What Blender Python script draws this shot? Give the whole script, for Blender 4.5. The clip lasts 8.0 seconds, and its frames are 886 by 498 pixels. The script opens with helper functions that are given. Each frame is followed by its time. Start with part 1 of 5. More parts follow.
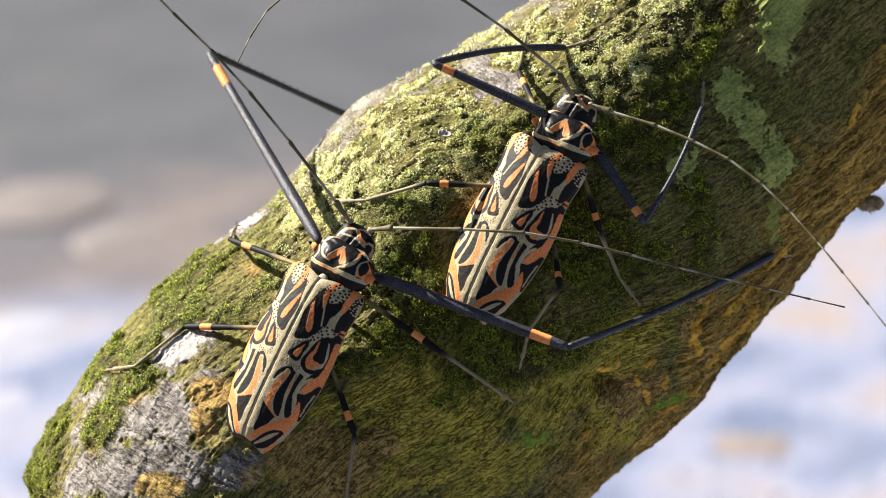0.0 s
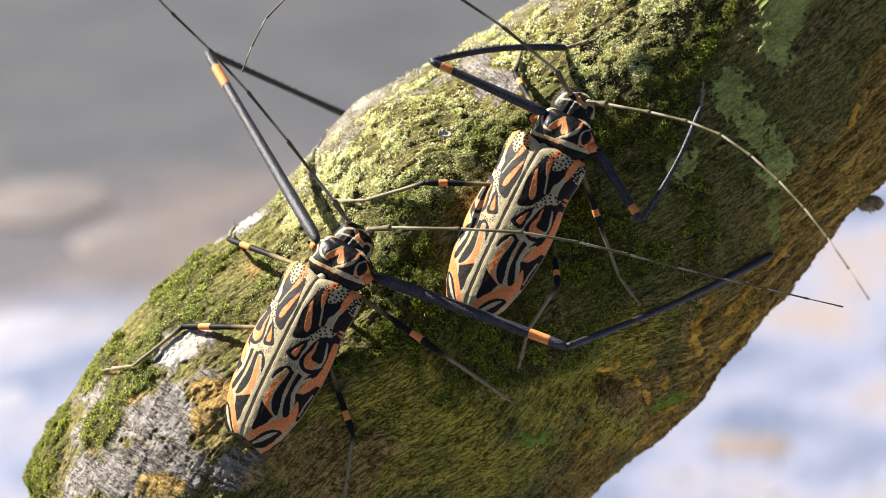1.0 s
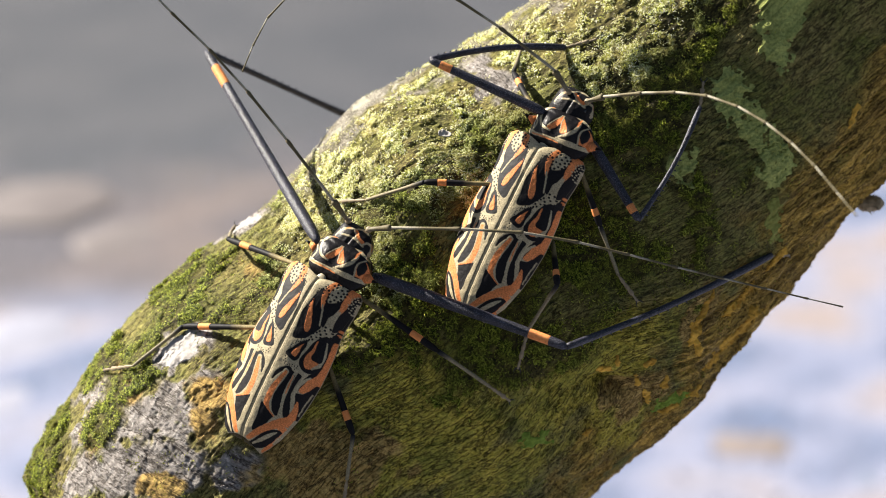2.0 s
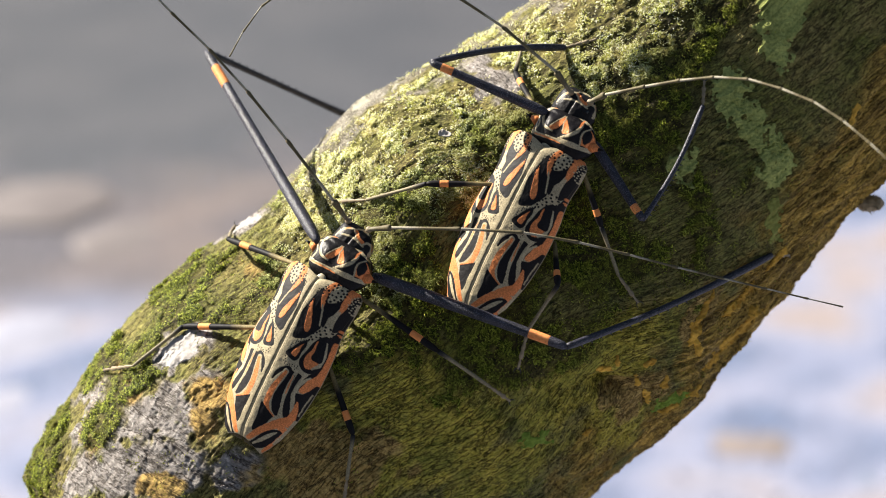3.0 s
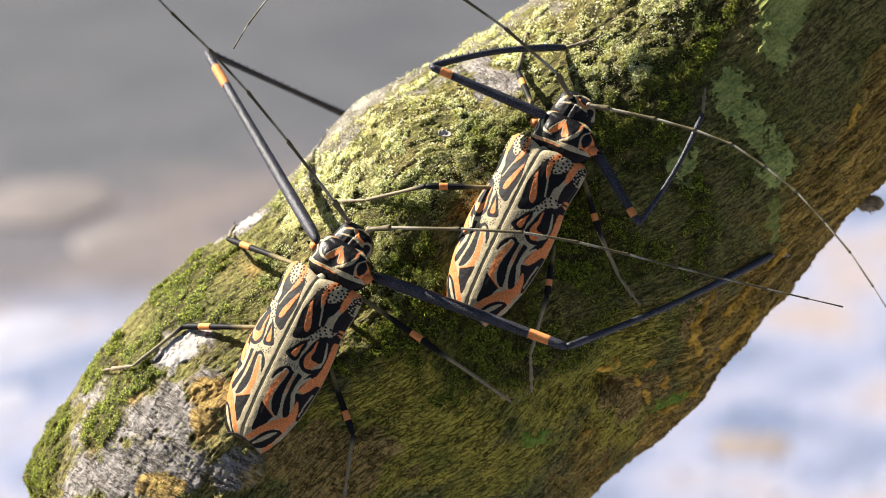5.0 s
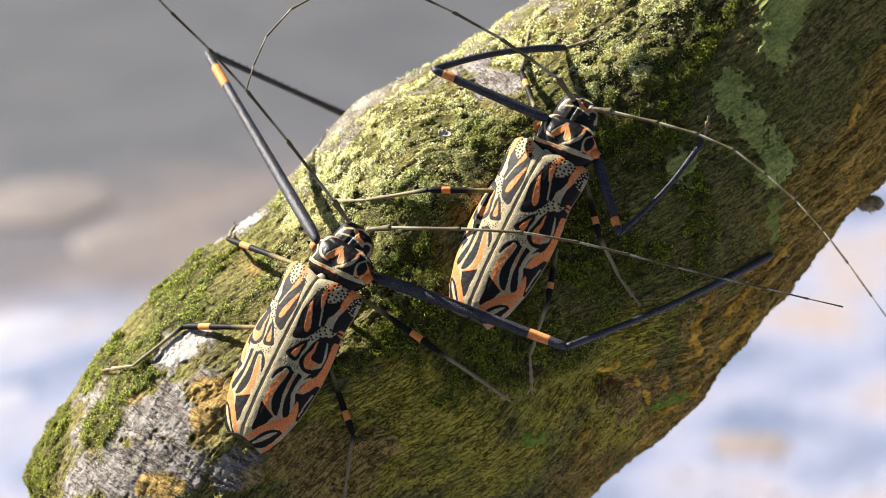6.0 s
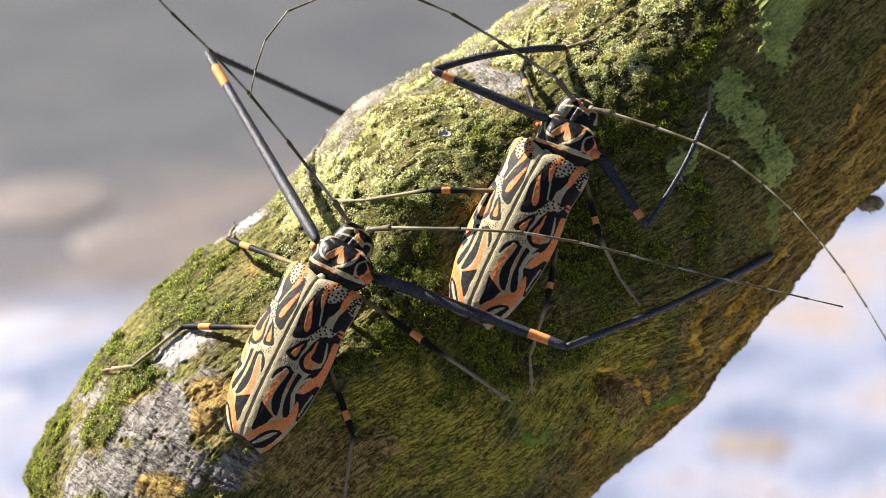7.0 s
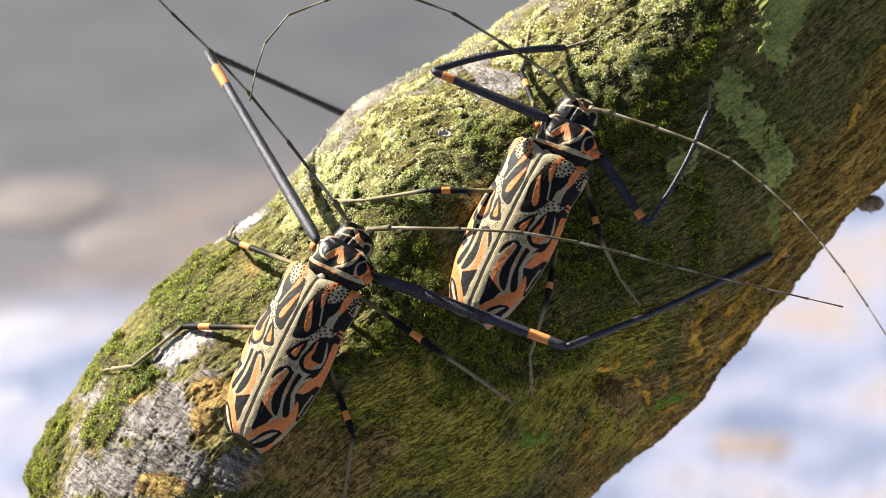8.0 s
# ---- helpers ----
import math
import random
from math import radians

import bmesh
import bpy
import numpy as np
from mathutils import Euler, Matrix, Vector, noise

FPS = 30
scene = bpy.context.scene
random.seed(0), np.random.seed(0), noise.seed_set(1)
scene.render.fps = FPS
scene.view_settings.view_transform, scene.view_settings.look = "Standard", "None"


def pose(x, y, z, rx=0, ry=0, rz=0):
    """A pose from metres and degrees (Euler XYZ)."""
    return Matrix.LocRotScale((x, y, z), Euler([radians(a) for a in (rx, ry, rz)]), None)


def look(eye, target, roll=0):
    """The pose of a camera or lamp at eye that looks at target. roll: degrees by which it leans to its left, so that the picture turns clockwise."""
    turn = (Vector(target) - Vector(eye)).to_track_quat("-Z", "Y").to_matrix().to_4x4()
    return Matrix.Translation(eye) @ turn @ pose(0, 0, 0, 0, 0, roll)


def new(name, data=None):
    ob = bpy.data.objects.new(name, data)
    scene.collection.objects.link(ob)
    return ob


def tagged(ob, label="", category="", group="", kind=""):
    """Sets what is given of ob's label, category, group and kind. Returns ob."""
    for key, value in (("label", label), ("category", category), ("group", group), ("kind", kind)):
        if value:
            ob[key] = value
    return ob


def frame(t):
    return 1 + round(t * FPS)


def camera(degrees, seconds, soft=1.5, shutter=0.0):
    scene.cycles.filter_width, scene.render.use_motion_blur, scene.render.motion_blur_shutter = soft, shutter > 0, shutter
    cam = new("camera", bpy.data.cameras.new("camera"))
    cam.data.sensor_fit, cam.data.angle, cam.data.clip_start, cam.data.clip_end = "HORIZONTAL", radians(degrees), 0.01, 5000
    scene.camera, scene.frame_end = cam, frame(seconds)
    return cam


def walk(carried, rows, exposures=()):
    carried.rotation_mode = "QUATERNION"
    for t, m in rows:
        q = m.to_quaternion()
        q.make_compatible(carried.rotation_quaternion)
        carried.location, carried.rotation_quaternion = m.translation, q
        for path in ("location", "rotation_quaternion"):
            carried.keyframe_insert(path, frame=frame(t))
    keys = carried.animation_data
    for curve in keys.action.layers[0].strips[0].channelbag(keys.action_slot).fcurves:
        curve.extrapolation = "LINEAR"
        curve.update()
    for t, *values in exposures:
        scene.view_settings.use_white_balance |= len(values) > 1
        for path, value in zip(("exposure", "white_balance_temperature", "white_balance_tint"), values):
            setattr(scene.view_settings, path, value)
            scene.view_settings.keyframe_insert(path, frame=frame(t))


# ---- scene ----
# The working frame of the branch, in millimetres: x to the right, y up along the
# tilted view plane, z towards the viewer. Its origin hangs 1 m over the ground.
TILT = 20.0
STAGE = pose(0, 0, 1.0, 90 - TILT, 0, 0)
MM = 0.001
DIST = 0.8

cam = camera(18.3, 8.0, soft=0.9)
CAM_POSE = STAGE @ Matrix.Translation((0, 0, DIST))
# thin cloud drifts over: the picture dims a little and brightens again
EXPOSURE = 1.84
walk(cam, [(0.0, CAM_POSE), (8.0, CAM_POSE)],
     exposures=[(0.0, EXPOSURE + 0.05), (1.0, EXPOSURE + 0.01), (3.0, EXPOSURE - 0.05), (4.5, EXPOSURE), (6.0, EXPOSURE + 0.04), (8.0, EXPOSURE + 0.08)])
cam.data.dof.use_dof = True
cam.data.dof.focus_distance = DIST - 0.004
cam.data.dof.aperture_fstop = 11.5

# ---- light ----
SUN_FROM = Vector((-0.66, 0.745, -0.085))          # in the branch's frame
sun_dir = (STAGE.to_3x3() @ SUN_FROM).normalized()
sun = new("sun", bpy.data.lights.new("sun", "SUN"))
sun.data.energy, sun.data.angle, sun.data.color = 5.0, radians(0.6), (1.0, 0.93, 0.82)
sun.matrix_world = look(sun_dir * 6, (0, 0, 1))
world = bpy.data.worlds.new("sky")
scene.world = world
world.use_nodes = True
wn = world.node_tree
sky = wn.nodes.new("ShaderNodeTexSky")
sky.sky_type, sky.sun_disc = "NISHITA", False
sky.sun_elevation = math.asin(sun_dir.z)
sky.sun_rotation = math.atan2(sun_dir.x, sun_dir.y)
wn.links.new(sky.outputs[0], wn.nodes["Background"].inputs[0])
wn.nodes["Background"].inputs[1].default_value = 0.0245


# ---- material helpers ----
def node(nt, kind, ins=None, **attrs):
    n = nt.nodes.new("ShaderNode" + kind)
    for k, v in attrs.items():
        if k == "mode":
            n.blend_type = v
        elif k == "dtype":
            n.data_type = v
        elif k == "op":
            n.operation = v
        elif k == "attr":
            n.attribute_name = v
        elif k == "feature":
            n.feature = v
    for k, v in (ins or {}).items():
        if isinstance(v, bpy.types.NodeSocket):
            nt.links.new(v, n.inputs[k])
        else:
            n.inputs[k].default_value = v
    return n


def start_material(name, rough=0.6, metal=0.0, spec=0.5):
    m = bpy.data.materials.new(name)
    m.use_nodes = True
    nt = m.node_tree
    b = nt.nodes["Principled BSDF"]
    b.inputs["Roughness"].default_value, b.inputs["Metallic"].default_value = rough, metal
    b.inputs["Specular IOR Level"].default_value = spec
    return m, nt, b


def mixed(nt, fac, a, b, mode="MIX"):
    n = node(nt, "Mix", {0: fac, 6: a, 7: b}, dtype="RGBA", mode=mode)
    return n.outputs[2]


def steps(nt, fac, stops):
    n = nt.nodes.new("ShaderNodeValToRGB")
    while len(n.color_ramp.elements) < len(stops):
        n.color_ramp.elements.new(0.5)
    for e, (p, c) in zip(n.color_ramp.elements, stops):
        e.position, e.color = p, (*c, 1)
    nt.links.new(fac, n.inputs[0])
    return n.outputs[0]


def grainy(nt, vec, scale, detail=4, rough=0.6):
    return node(nt, "TexNoise", {"Vector": vec, "Scale": scale, "Detail": detail, "Roughness": rough}).outputs[0]


def relief(nt, bsdf, height, strength, dist):
    b = node(nt, "Bump", {"Height": height, "Strength": strength, "Distance": dist})
    nt.links.new(b.outputs[0], bsdf.inputs["Normal"])


def speckled(name, dark, light, rough=0.6, scale=900.0, bump=0.4, dist=0.0003, spec=0.5):
    """A plain surface with grain at two scales."""
    m, nt, b = start_material(name, rough, spec=spec)
    co = node(nt, "TexCoord").outputs["Object"]
    fine, wide = grainy(nt, co, scale), grainy(nt, co, scale * 0.13, 3)
    both = node(nt, "Math", {0: fine, 1: wide}, op="ADD").outputs[0]
    half = node(nt, "Math", {0: both, 1: 0.5}, op="MULTIPLY").outputs[0]
    nt.links.new(steps(nt, half, [(0.32, dark), (0.68, light)]), b.inputs["Base Color"])
    relief(nt, b, fine, bump, dist)
    return m


# ---- materials ----
def bark_material():
    m, nt, b = start_material("bark", 0.85, spec=0.25)
    flow = node(nt, "Attribute", attr="flow").outputs["Vector"]
    co = node(nt, "TexCoord").outputs["Object"]
    zone = node(nt, "SeparateColor", {0: node(nt, "Attribute", attr="zone").outputs["Color"]})
    zone_b = node(nt, "SeparateColor", {0: node(nt, "Attribute", attr="zone_b").outputs["Color"]})
    along = node(nt, "Mapping", {"Vector": flow, "Scale": (400, 1050, 900)}).outputs[0]
    fibre = grainy(nt, along, 1.0, 8, 0.7)

    def cracks(scale, width):
        n = grainy(nt, node(nt, "Mapping", {"Vector": flow, "Scale": scale}).outputs[0], 1.0, 5, 0.62)
        off = node(nt, "Math", {0: n, 1: 0.5}, op="SUBTRACT").outputs[0]
        off = node(nt, "Math", {0: off}, op="ABSOLUTE").outputs[0]
        return node(nt, "MapRange", {0: off, 1: 0.0, 2: width, 3: 0.0, 4: 1.0}).outputs[0]
    def cells(scale, width):
        at = node(nt, "Mapping", {"Vector": flow, "Scale": scale}).outputs[0]
        bent = node(nt, "TexNoise", {"Vector": at, "Scale": 0.7, "Detail": 5.0}).outputs["Color"]
        at = mixed(nt, 1.0, at, mixed(nt, 1.0, bent, (1.7, 1.7, 1.7, 1), "MULTIPLY"), "ADD")
        d = node(nt, "TexVoronoi", {"Vector": at, "Scale": 1.0}, feature="DISTANCE_TO_EDGE").outputs["Distance"]
        return node(nt, "MapRange", {0: d, 1: 0.0, 2: width, 3: 0.0, 4: 1.0}).outputs[0]
    crack_a, crack_b = cracks((120, 430, 300), 0.024), cracks((520, 90, 300), 0.035)
    split = node(nt, "Mix", {0: zone_b.outputs[0], 2: cells((95, 470, 300), 0.045), 3: cells((60, 520, 300), 0.06)}).outputs[0]
    split = node(nt, "MapRange", {0: split, 3: 0.25, 4: 1.0}).outputs[0]
    crack_a = node(nt, "Math", {0: crack_a, 1: split}, op="MINIMUM").outputs[0]
    crack = node(nt, "Mix", {0: zone.outputs[1], 2: crack_a, 3: crack_b}).outputs[0]
    patch, spots, fine = grainy(nt, co, 55, 5), grainy(nt, co, 300, 5, 0.7), grainy(nt, co, 1300, 4, 0.7)
    olive = steps(nt, fibre, [(0.22, (0.082, 0.066, 0.020)), (0.5, (0.245, 0.205, 0.062)), (0.78, (0.43, 0.37, 0.135))])
    film = steps(nt, spots, [(0.3, (0.060, 0.068, 0.014)), (0.7, (0.275, 0.295, 0.060))])
    col = mixed(nt, node(nt, "MapRange", {0: patch, 1: 0.4, 2: 0.62, 3: 0.0, 4: 0.75}).outputs[0], olive, film)
    grain = grainy(nt, node(nt, "Mapping", {"Vector": flow, "Scale": (110, 900, 800)}).outputs[0], 1.0, 8, 0.68)
    brown = steps(nt, grain, [(0.22, (0.19, 0.135, 0.036)), (0.5, (0.46, 0.345, 0.090)), (0.78, (0.76, 0.60, 0.21))])
    streak = grainy(nt, node(nt, "Mapping", {"Vector": flow, "Scale": (28, 190, 190)}).outputs[0], 1.0, 5, 0.6)
    brown = mixed(nt, 1.0, brown, steps(nt, streak, [(0.3, (0.36, 0.28, 0.20)), (0.5, (1.0, 0.87, 0.68)), (0.70, (1.6, 1.32, 0.95))]), "MULTIPLY")
    # yellow-olive bark low on the trunk, brightened to stand for light there
    yellow = steps(nt, fibre, [(0.22, (0.23, 0.185, 0.026)), (0.5, (0.52, 0.42, 0.058)), (0.78, (0.70, 0.59, 0.14))])
    mould = steps(nt, spots, [(0.3, (0.15, 0.155, 0.024)), (0.7, (0.40, 0.38, 0.06))])
    yellow = mixed(nt, node(nt, "MapRange", {0: patch, 1: 0.45, 2: 0.58, 3: 0.0, 4: 0.8}).outputs[0], yellow, mould)
    col = mixed(nt, zone_b.outputs[1], col, yellow)
    col = mixed(nt, zone_b.outputs[0], col, brown)
    pale = steps(nt, spots, [(0.25, (0.09, 0.076, 0.064)), (0.5, (0.24, 0.215, 0.195)), (0.75, (0.44, 0.41, 0.385))])
    col = mixed(nt, zone.outputs[1], col, pale)
    ochre = steps(nt, spots, [(0.3, (0.24, 0.145, 0.032)), (0.7, (0.58, 0.40, 0.13))])
    col = mixed(nt, zone.outputs[2], col, ochre)
    # bark under the moss; its dark colour holds the shade between fronds
    under = steps(nt, spots, [(0.3, (0.028, 0.025, 0.005)), (0.7, (0.15, 0.13, 0.027))])
    col = mixed(nt, zone.outputs[0], col, under)
    tone = steps(nt, fine, [(0.3, (0.45, 0.45, 0.45)), (0.7, (1.35, 1.35, 1.35))])
    col = mixed(nt, 1.0, col, tone, "MULTIPLY")
    crack = node(nt, "Math", {0: crack, 1: node(nt, "MapRange", {0: patch, 1: 0.46, 2: 0.68, 3: 0.0, 4: 0.5}).outputs[0]}, op="MAXIMUM").outputs[0]
    dark = mixed(nt, 1.0, col, mixed(nt, zone.outputs[1], mixed(nt, zone_b.outputs[1], (0.20, 0.165, 0.12, 1), (0.14, 0.11, 0.065, 1)), (0.24, 0.20, 0.17, 1)), "MULTIPLY")
    col = mixed(nt, crack, dark, col)
    nt.links.new(col, b.inputs["Base Color"])
    h = node(nt, "Math", {0: fibre, 1: crack}, op="ADD").outputs[0]
    h = node(nt, "Math", {0: h, 1: spots}, op="ADD").outputs[0]
    h = node(nt, "Math", {0: h, 1: fine}, op="ADD").outputs[0]
    relief(nt, b, h, node(nt, "MapRange", {0: zone.outputs[1], 3: 0.9, 4: 0.6}).outputs[0], 0.0008)
    return m


def moss_material():
    m, nt, b = start_material("moss", 0.6, spec=0.12)
    rnd = node(nt, "NewGeometry").outputs["Random Per Island"]
    # shade put into the moss colour: straw on the sunny ridge, dark green below
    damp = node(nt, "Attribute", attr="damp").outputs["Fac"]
    straw_lit_col = steps(nt, rnd, [(0.0, (0.030, 0.040, 0.008)), (0.15, (0.16, 0.18, 0.025)), (0.45, (0.60, 0.62, 0.13)), (0.72, (0.90, 0.90, 0.50)), (1.0, (0.98, 0.98, 0.86))])
    green_shade_col = steps(nt, rnd, [(0.0, (0.014, 0.020, 0.003)), (0.35, (0.070, 0.092, 0.009)), (0.75, (0.27, 0.32, 0.030)), (1.0, (0.58, 0.62, 0.085))])
    col = mixed(nt, damp, straw_lit_col, green_shade_col)
    co = node(nt, "TexCoord").outputs["Object"]
    wide, mid = grainy(nt, co, 60, 3), grainy(nt, co, 330, 3)
    # both browns are darkened by the same painted shade
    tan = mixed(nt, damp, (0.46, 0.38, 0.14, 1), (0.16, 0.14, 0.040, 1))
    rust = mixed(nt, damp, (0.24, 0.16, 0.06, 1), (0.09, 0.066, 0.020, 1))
    col = mixed(nt, node(nt, "MapRange", {0: wide, 1: 0.45, 2: 0.65, 3: 0.0, 4: 0.5}).outputs[0], col, tan)
    col = mixed(nt, node(nt, "MapRange", {0: mid, 1: 0.5, 2: 0.68, 3: 0.0, 4: 0.5}).outputs[0], col, rust)
    nt.links.new(col, b.inputs["Base Color"])
    t = node(nt, "BsdfTranslucent", {0: col})
    add = node(nt, "MixShader", {0: 0.42, 1: b.outputs[0], 2: t.outputs[0]})
    nt.links.new(add.outputs[0], nt.nodes["Material Output"].inputs[0])
    return m


def marking_material(name, rough, spec):
    """Marked body shell: the markings come from the mesh."""
    m, nt, b = start_material(name, rough, spec=spec)
    col = node(nt, "Attribute", attr="markings").outputs["Color"]
    co = node(nt, "TexCoord").outputs["Object"]
    fine = grainy(nt, co, 2200, 3)
    wide = grainy(nt, co, 160, 3)
    tone = node(nt, "MapRange", {0: wide, 1: 0.3, 2: 0.7, 3: 0.82, 4: 1.12}).outputs[0]
    tone2 = node(nt, "MapRange", {0: fine, 1: 0.3, 2: 0.7, 3: 0.6, 4: 1.2}).outputs[0]
    tone = node(nt, "Math", {0: tone, 1: tone2}, op="MULTIPLY").outputs[0]
    hsv = node(nt, "HueSaturation", {"Value": tone, "Color": col})
    nt.links.new(hsv.outputs[0], b.inputs["Base Color"])
    relief(nt, b, fine, 0.35, 0.0002)
    return m


def granular_material():
    """The long front legs: blue-black and rough with tiny grains."""
    m, nt, b = start_material("granular_black", 0.45, spec=0.28)
    co = node(nt, "TexCoord").outputs["Object"]
    v = node(nt, "TexVoronoi", {"Vector": co, "Scale": 2800.0}).outputs["Distance"]
    wide = grainy(nt, co, 220, 3)
    col = steps(nt, wide, [(0.3, (0.012, 0.012, 0.016)), (0.7, (0.034, 0.034, 0.046))])
    beads = node(nt, "MapRange", {0: v, 1: 0.42, 2: 0.10, 3: 0.0, 4: 0.55}).outputs[0]
    col = mixed(nt, beads, col, (0.22, 0.22, 0.29, 1))
    nt.links.new(col, b.inputs["Base Color"])
    relief(nt, b, node(nt, "Math", {0: 1.0, 1: v}, op="SUBTRACT").outputs[0], 0.6, 0.0002)
    return m


BARK, MOSS, MARK, GRAIN = bark_material(), moss_material(), marking_material("velvety_chitin", 0.6, 0.12), granular_material()
GLOSS = marking_material("polished_chitin", 0.4, 0.12)
LICHEN_DIM = speckled("pale_crust", (0.13, 0.12, 0.085), (0.36, 0.34, 0.27), 0.9, 700, 0.9, 0.0006, 0.2)
LICHEN = speckled("lichen", (0.12, 0.145, 0.036), (0.45, 0.48, 0.145), 0.9, 1100, 0.9, 0.0007, 0.2)
LICHEN_GREY = speckled("grey_lichen", (0.17, 0.15, 0.135), (0.52, 0.49, 0.46), 0.9, 420, 0.9, 0.0006, 0.2)
LICHEN_YELLOW = speckled("yellow_lichen", (0.13, 0.135, 0.028), (0.32, 0.33, 0.085), 0.9, 700, 0.8, 0.0005, 0.2)
ALGA = speckled("green_alga", (0.07, 0.11, 0.012), (0.25, 0.34, 0.05), 0.9, 700, 0.6, 0.0004, 0.2)
OCHRE = speckled("ochre_bark", (0.13, 0.065, 0.009), (0.88, 0.52, 0.08), 0.9, 300, 0.9, 0.0008, 0.2)
KNOT = speckled("dead_twig", (0.12, 0.09, 0.05), (0.42, 0.34, 0.22), 0.9, 500, 0.9, 0.001, 0.2)
BLACK = speckled("black_chitin", (0.007, 0.007, 0.009), (0.028, 0.028, 0.034), 0.38, 900, 0.3)
ORANGE = speckled("orange_band", (0.56, 0.17, 0.045), (0.78, 0.31, 0.10), 0.65, 1200, 0.4, 0.0003, 0.2)
CREAM = speckled("cream_chitin", (0.20, 0.17, 0.10), (0.42, 0.37, 0.25), 0.5, 900, 0.3)
TARSUS = speckled("grey_tarsus", (0.11, 0.083, 0.045), (0.31, 0.24, 0.14), 0.6, 1100, 0.4)
EYE = speckled("eye", (0.004, 0.004, 0.005), (0.012, 0.010, 0.010), 0.15, 3000, 0.3, 0.00005)


# ---- mesh helpers ----
def lattice_noise(p):
    """Smooth value noise of points p (n, 3), from -1 to 1."""
    i = np.floor(p).astype(np.int64)
    f = p - i
    f = f * f * (3 - 2 * f)
    out = np.zeros(len(p))
    for dx in (0, 1):
        for dy in (0, 1):
            for dz in (0, 1):
                h = (i[:, 0] + dx) * 73856093 ^ (i[:, 1] + dy) * 19349663 ^ (i[:, 2] + dz) * 83492791
                h = (h ^ (h >> 13)) * 1274126177 & 0x7FFFFFFF
                h = (h ^ (h >> 16)) & 0xFFFF
                w = (f[:, 0] if dx else 1 - f[:, 0]) * (f[:, 1] if dy else 1 - f[:, 1]) * (f[:, 2] if dz else 1 - f[:, 2])
                out += w * (h / 32767.5 - 1)
    return out


def layered(p, octaves=4, gain=0.5):
    out, amp = np.zeros(len(p)), 1.0
    for o in range(octaves):
        out += amp * lattice_noise(p * 2 ** o + 17.3 * o)
        amp *= gain
    return out


def as_mesh(name, verts, faces, material, shade=True):
    me = bpy.data.meshes.new(name)
    me.from_pydata([tuple(v) for v in verts], [], [tuple(f) for f in faces])
    me.materials.append(material)
    if shade:
        me.polygons.foreach_set("use_smooth", [True] * len(me.polygons))
    me.update()
    return me


def colour(me, name, rgb):
    a = me.color_attributes.new(name, "FLOAT_COLOR", "POINT")
    a.data.foreach_set("color", np.column_stack([rgb, np.ones(len(rgb))]).astype(np.float32).ravel())


def part(name, me, parent, label="", m=None):
    ob = new(name, me)
    ob.parent = parent
    if m is not None:
        ob.matrix_basis = m
    return tagged(ob, label)


def grid_faces(rows, cols, closed=False):
    n = cols if closed else cols - 1
    r, c = np.meshgrid(np.arange(rows - 1), np.arange(n), indexing="ij")
    a, b = r * cols + c, r * cols + (c + 1) % cols
    return np.stack([a, b, b + cols, a + cols], -1).reshape(-1, 4)


def tube(stations, sides=14, flat=1.0, sway=None):
    """Points and faces of a limb along +x: stations are (x, radius), millimetres."""
    st = np.asarray(stations, float)
    ang = np.linspace(0, 2 * math.pi, sides, endpoint=False)
    verts = []
    for x, r in st:
        dy, dz = sway(x) if sway else (0, 0)
        verts += [(x, dy + r * math.cos(t), dz + flat * r * math.sin(t)) for t in ang]
    faces = [tuple(f) for f in grid_faces(len(st), sides, True)]
    faces += [tuple(reversed(range(sides))), tuple(range((len(st) - 1) * sides, len(st) * sides))]
    return verts, faces


def merged(*pieces):
    verts, faces = [], []
    for v, f in pieces:
        k = len(verts)
        verts += list(v)
        faces += [tuple(i + k for i in q) for q in f]
    return verts, faces


def cone(at, way, length, radius, sides=6):
    at, way = Vector(at), Vector(way).normalized()
    side = way.orthogonal().normalized()
    other = way.cross(side)
    ring = [at + radius * (side * math.cos(a) + other * math.sin(a)) for a in np.linspace(0, 2 * math.pi, sides, endpoint=False)]
    tip = at + way * length
    return [tuple(v) for v in ring] + [tuple(tip)], [(i, (i + 1) % sides, sides) for i in range(sides)] + [tuple(reversed(range(sides)))]


def in_metres(v):
    return np.asarray(v, float) * MM


# ---- shapes ----
def smooth(a, b, x):
    t = np.clip((x - a) / (b - a), 0, 1)
    return t * t * (3 - 2 * t)


def curve_at(keys, s):
    """Catmull-Rom through the rows of keys at the places s (0 to the last row)."""
    k = np.asarray(keys, float)
    k = np.vstack([2 * k[0] - k[1], k, 2 * k[-1] - k[-2]])
    s = np.clip(np.atleast_1d(np.asarray(s, float)), 0, len(k) - 3 - 1e-9)
    i = s.astype(int)
    t = (s - i)[:, None]
    a, b, c, d = k[i], k[i + 1], k[i + 2], k[i + 3]
    return 0.5 * (2 * b + (c - a) * t + (2 * a - 5 * b + 4 * c - d) * t ** 2 + (3 * b - a - 3 * c + d) * t ** 3)


def table(xs, ys, x):
    """Smooth curve through a short table of values."""
    x = np.asarray(x, float)
    g = np.interp(x.ravel(), xs, np.arange(len(xs)))
    return curve_at(np.asarray(ys, float)[:, None], g)[:, 0].reshape(x.shape)


# Beetle bodies: x to its right side, y towards its head, z up from the bark, in millimetres.
ELY_Y0, ELY_LEN = -30.8, 53.3


def elytron_half(v):
    return table((0, .03, .1, .25, .45, .62, .75, .9, .97, 1), (6.4, 7.9, 10.0, 12.2, 13.4, 13.1, 12.2, 12.9, 12.6, 11.2), v)


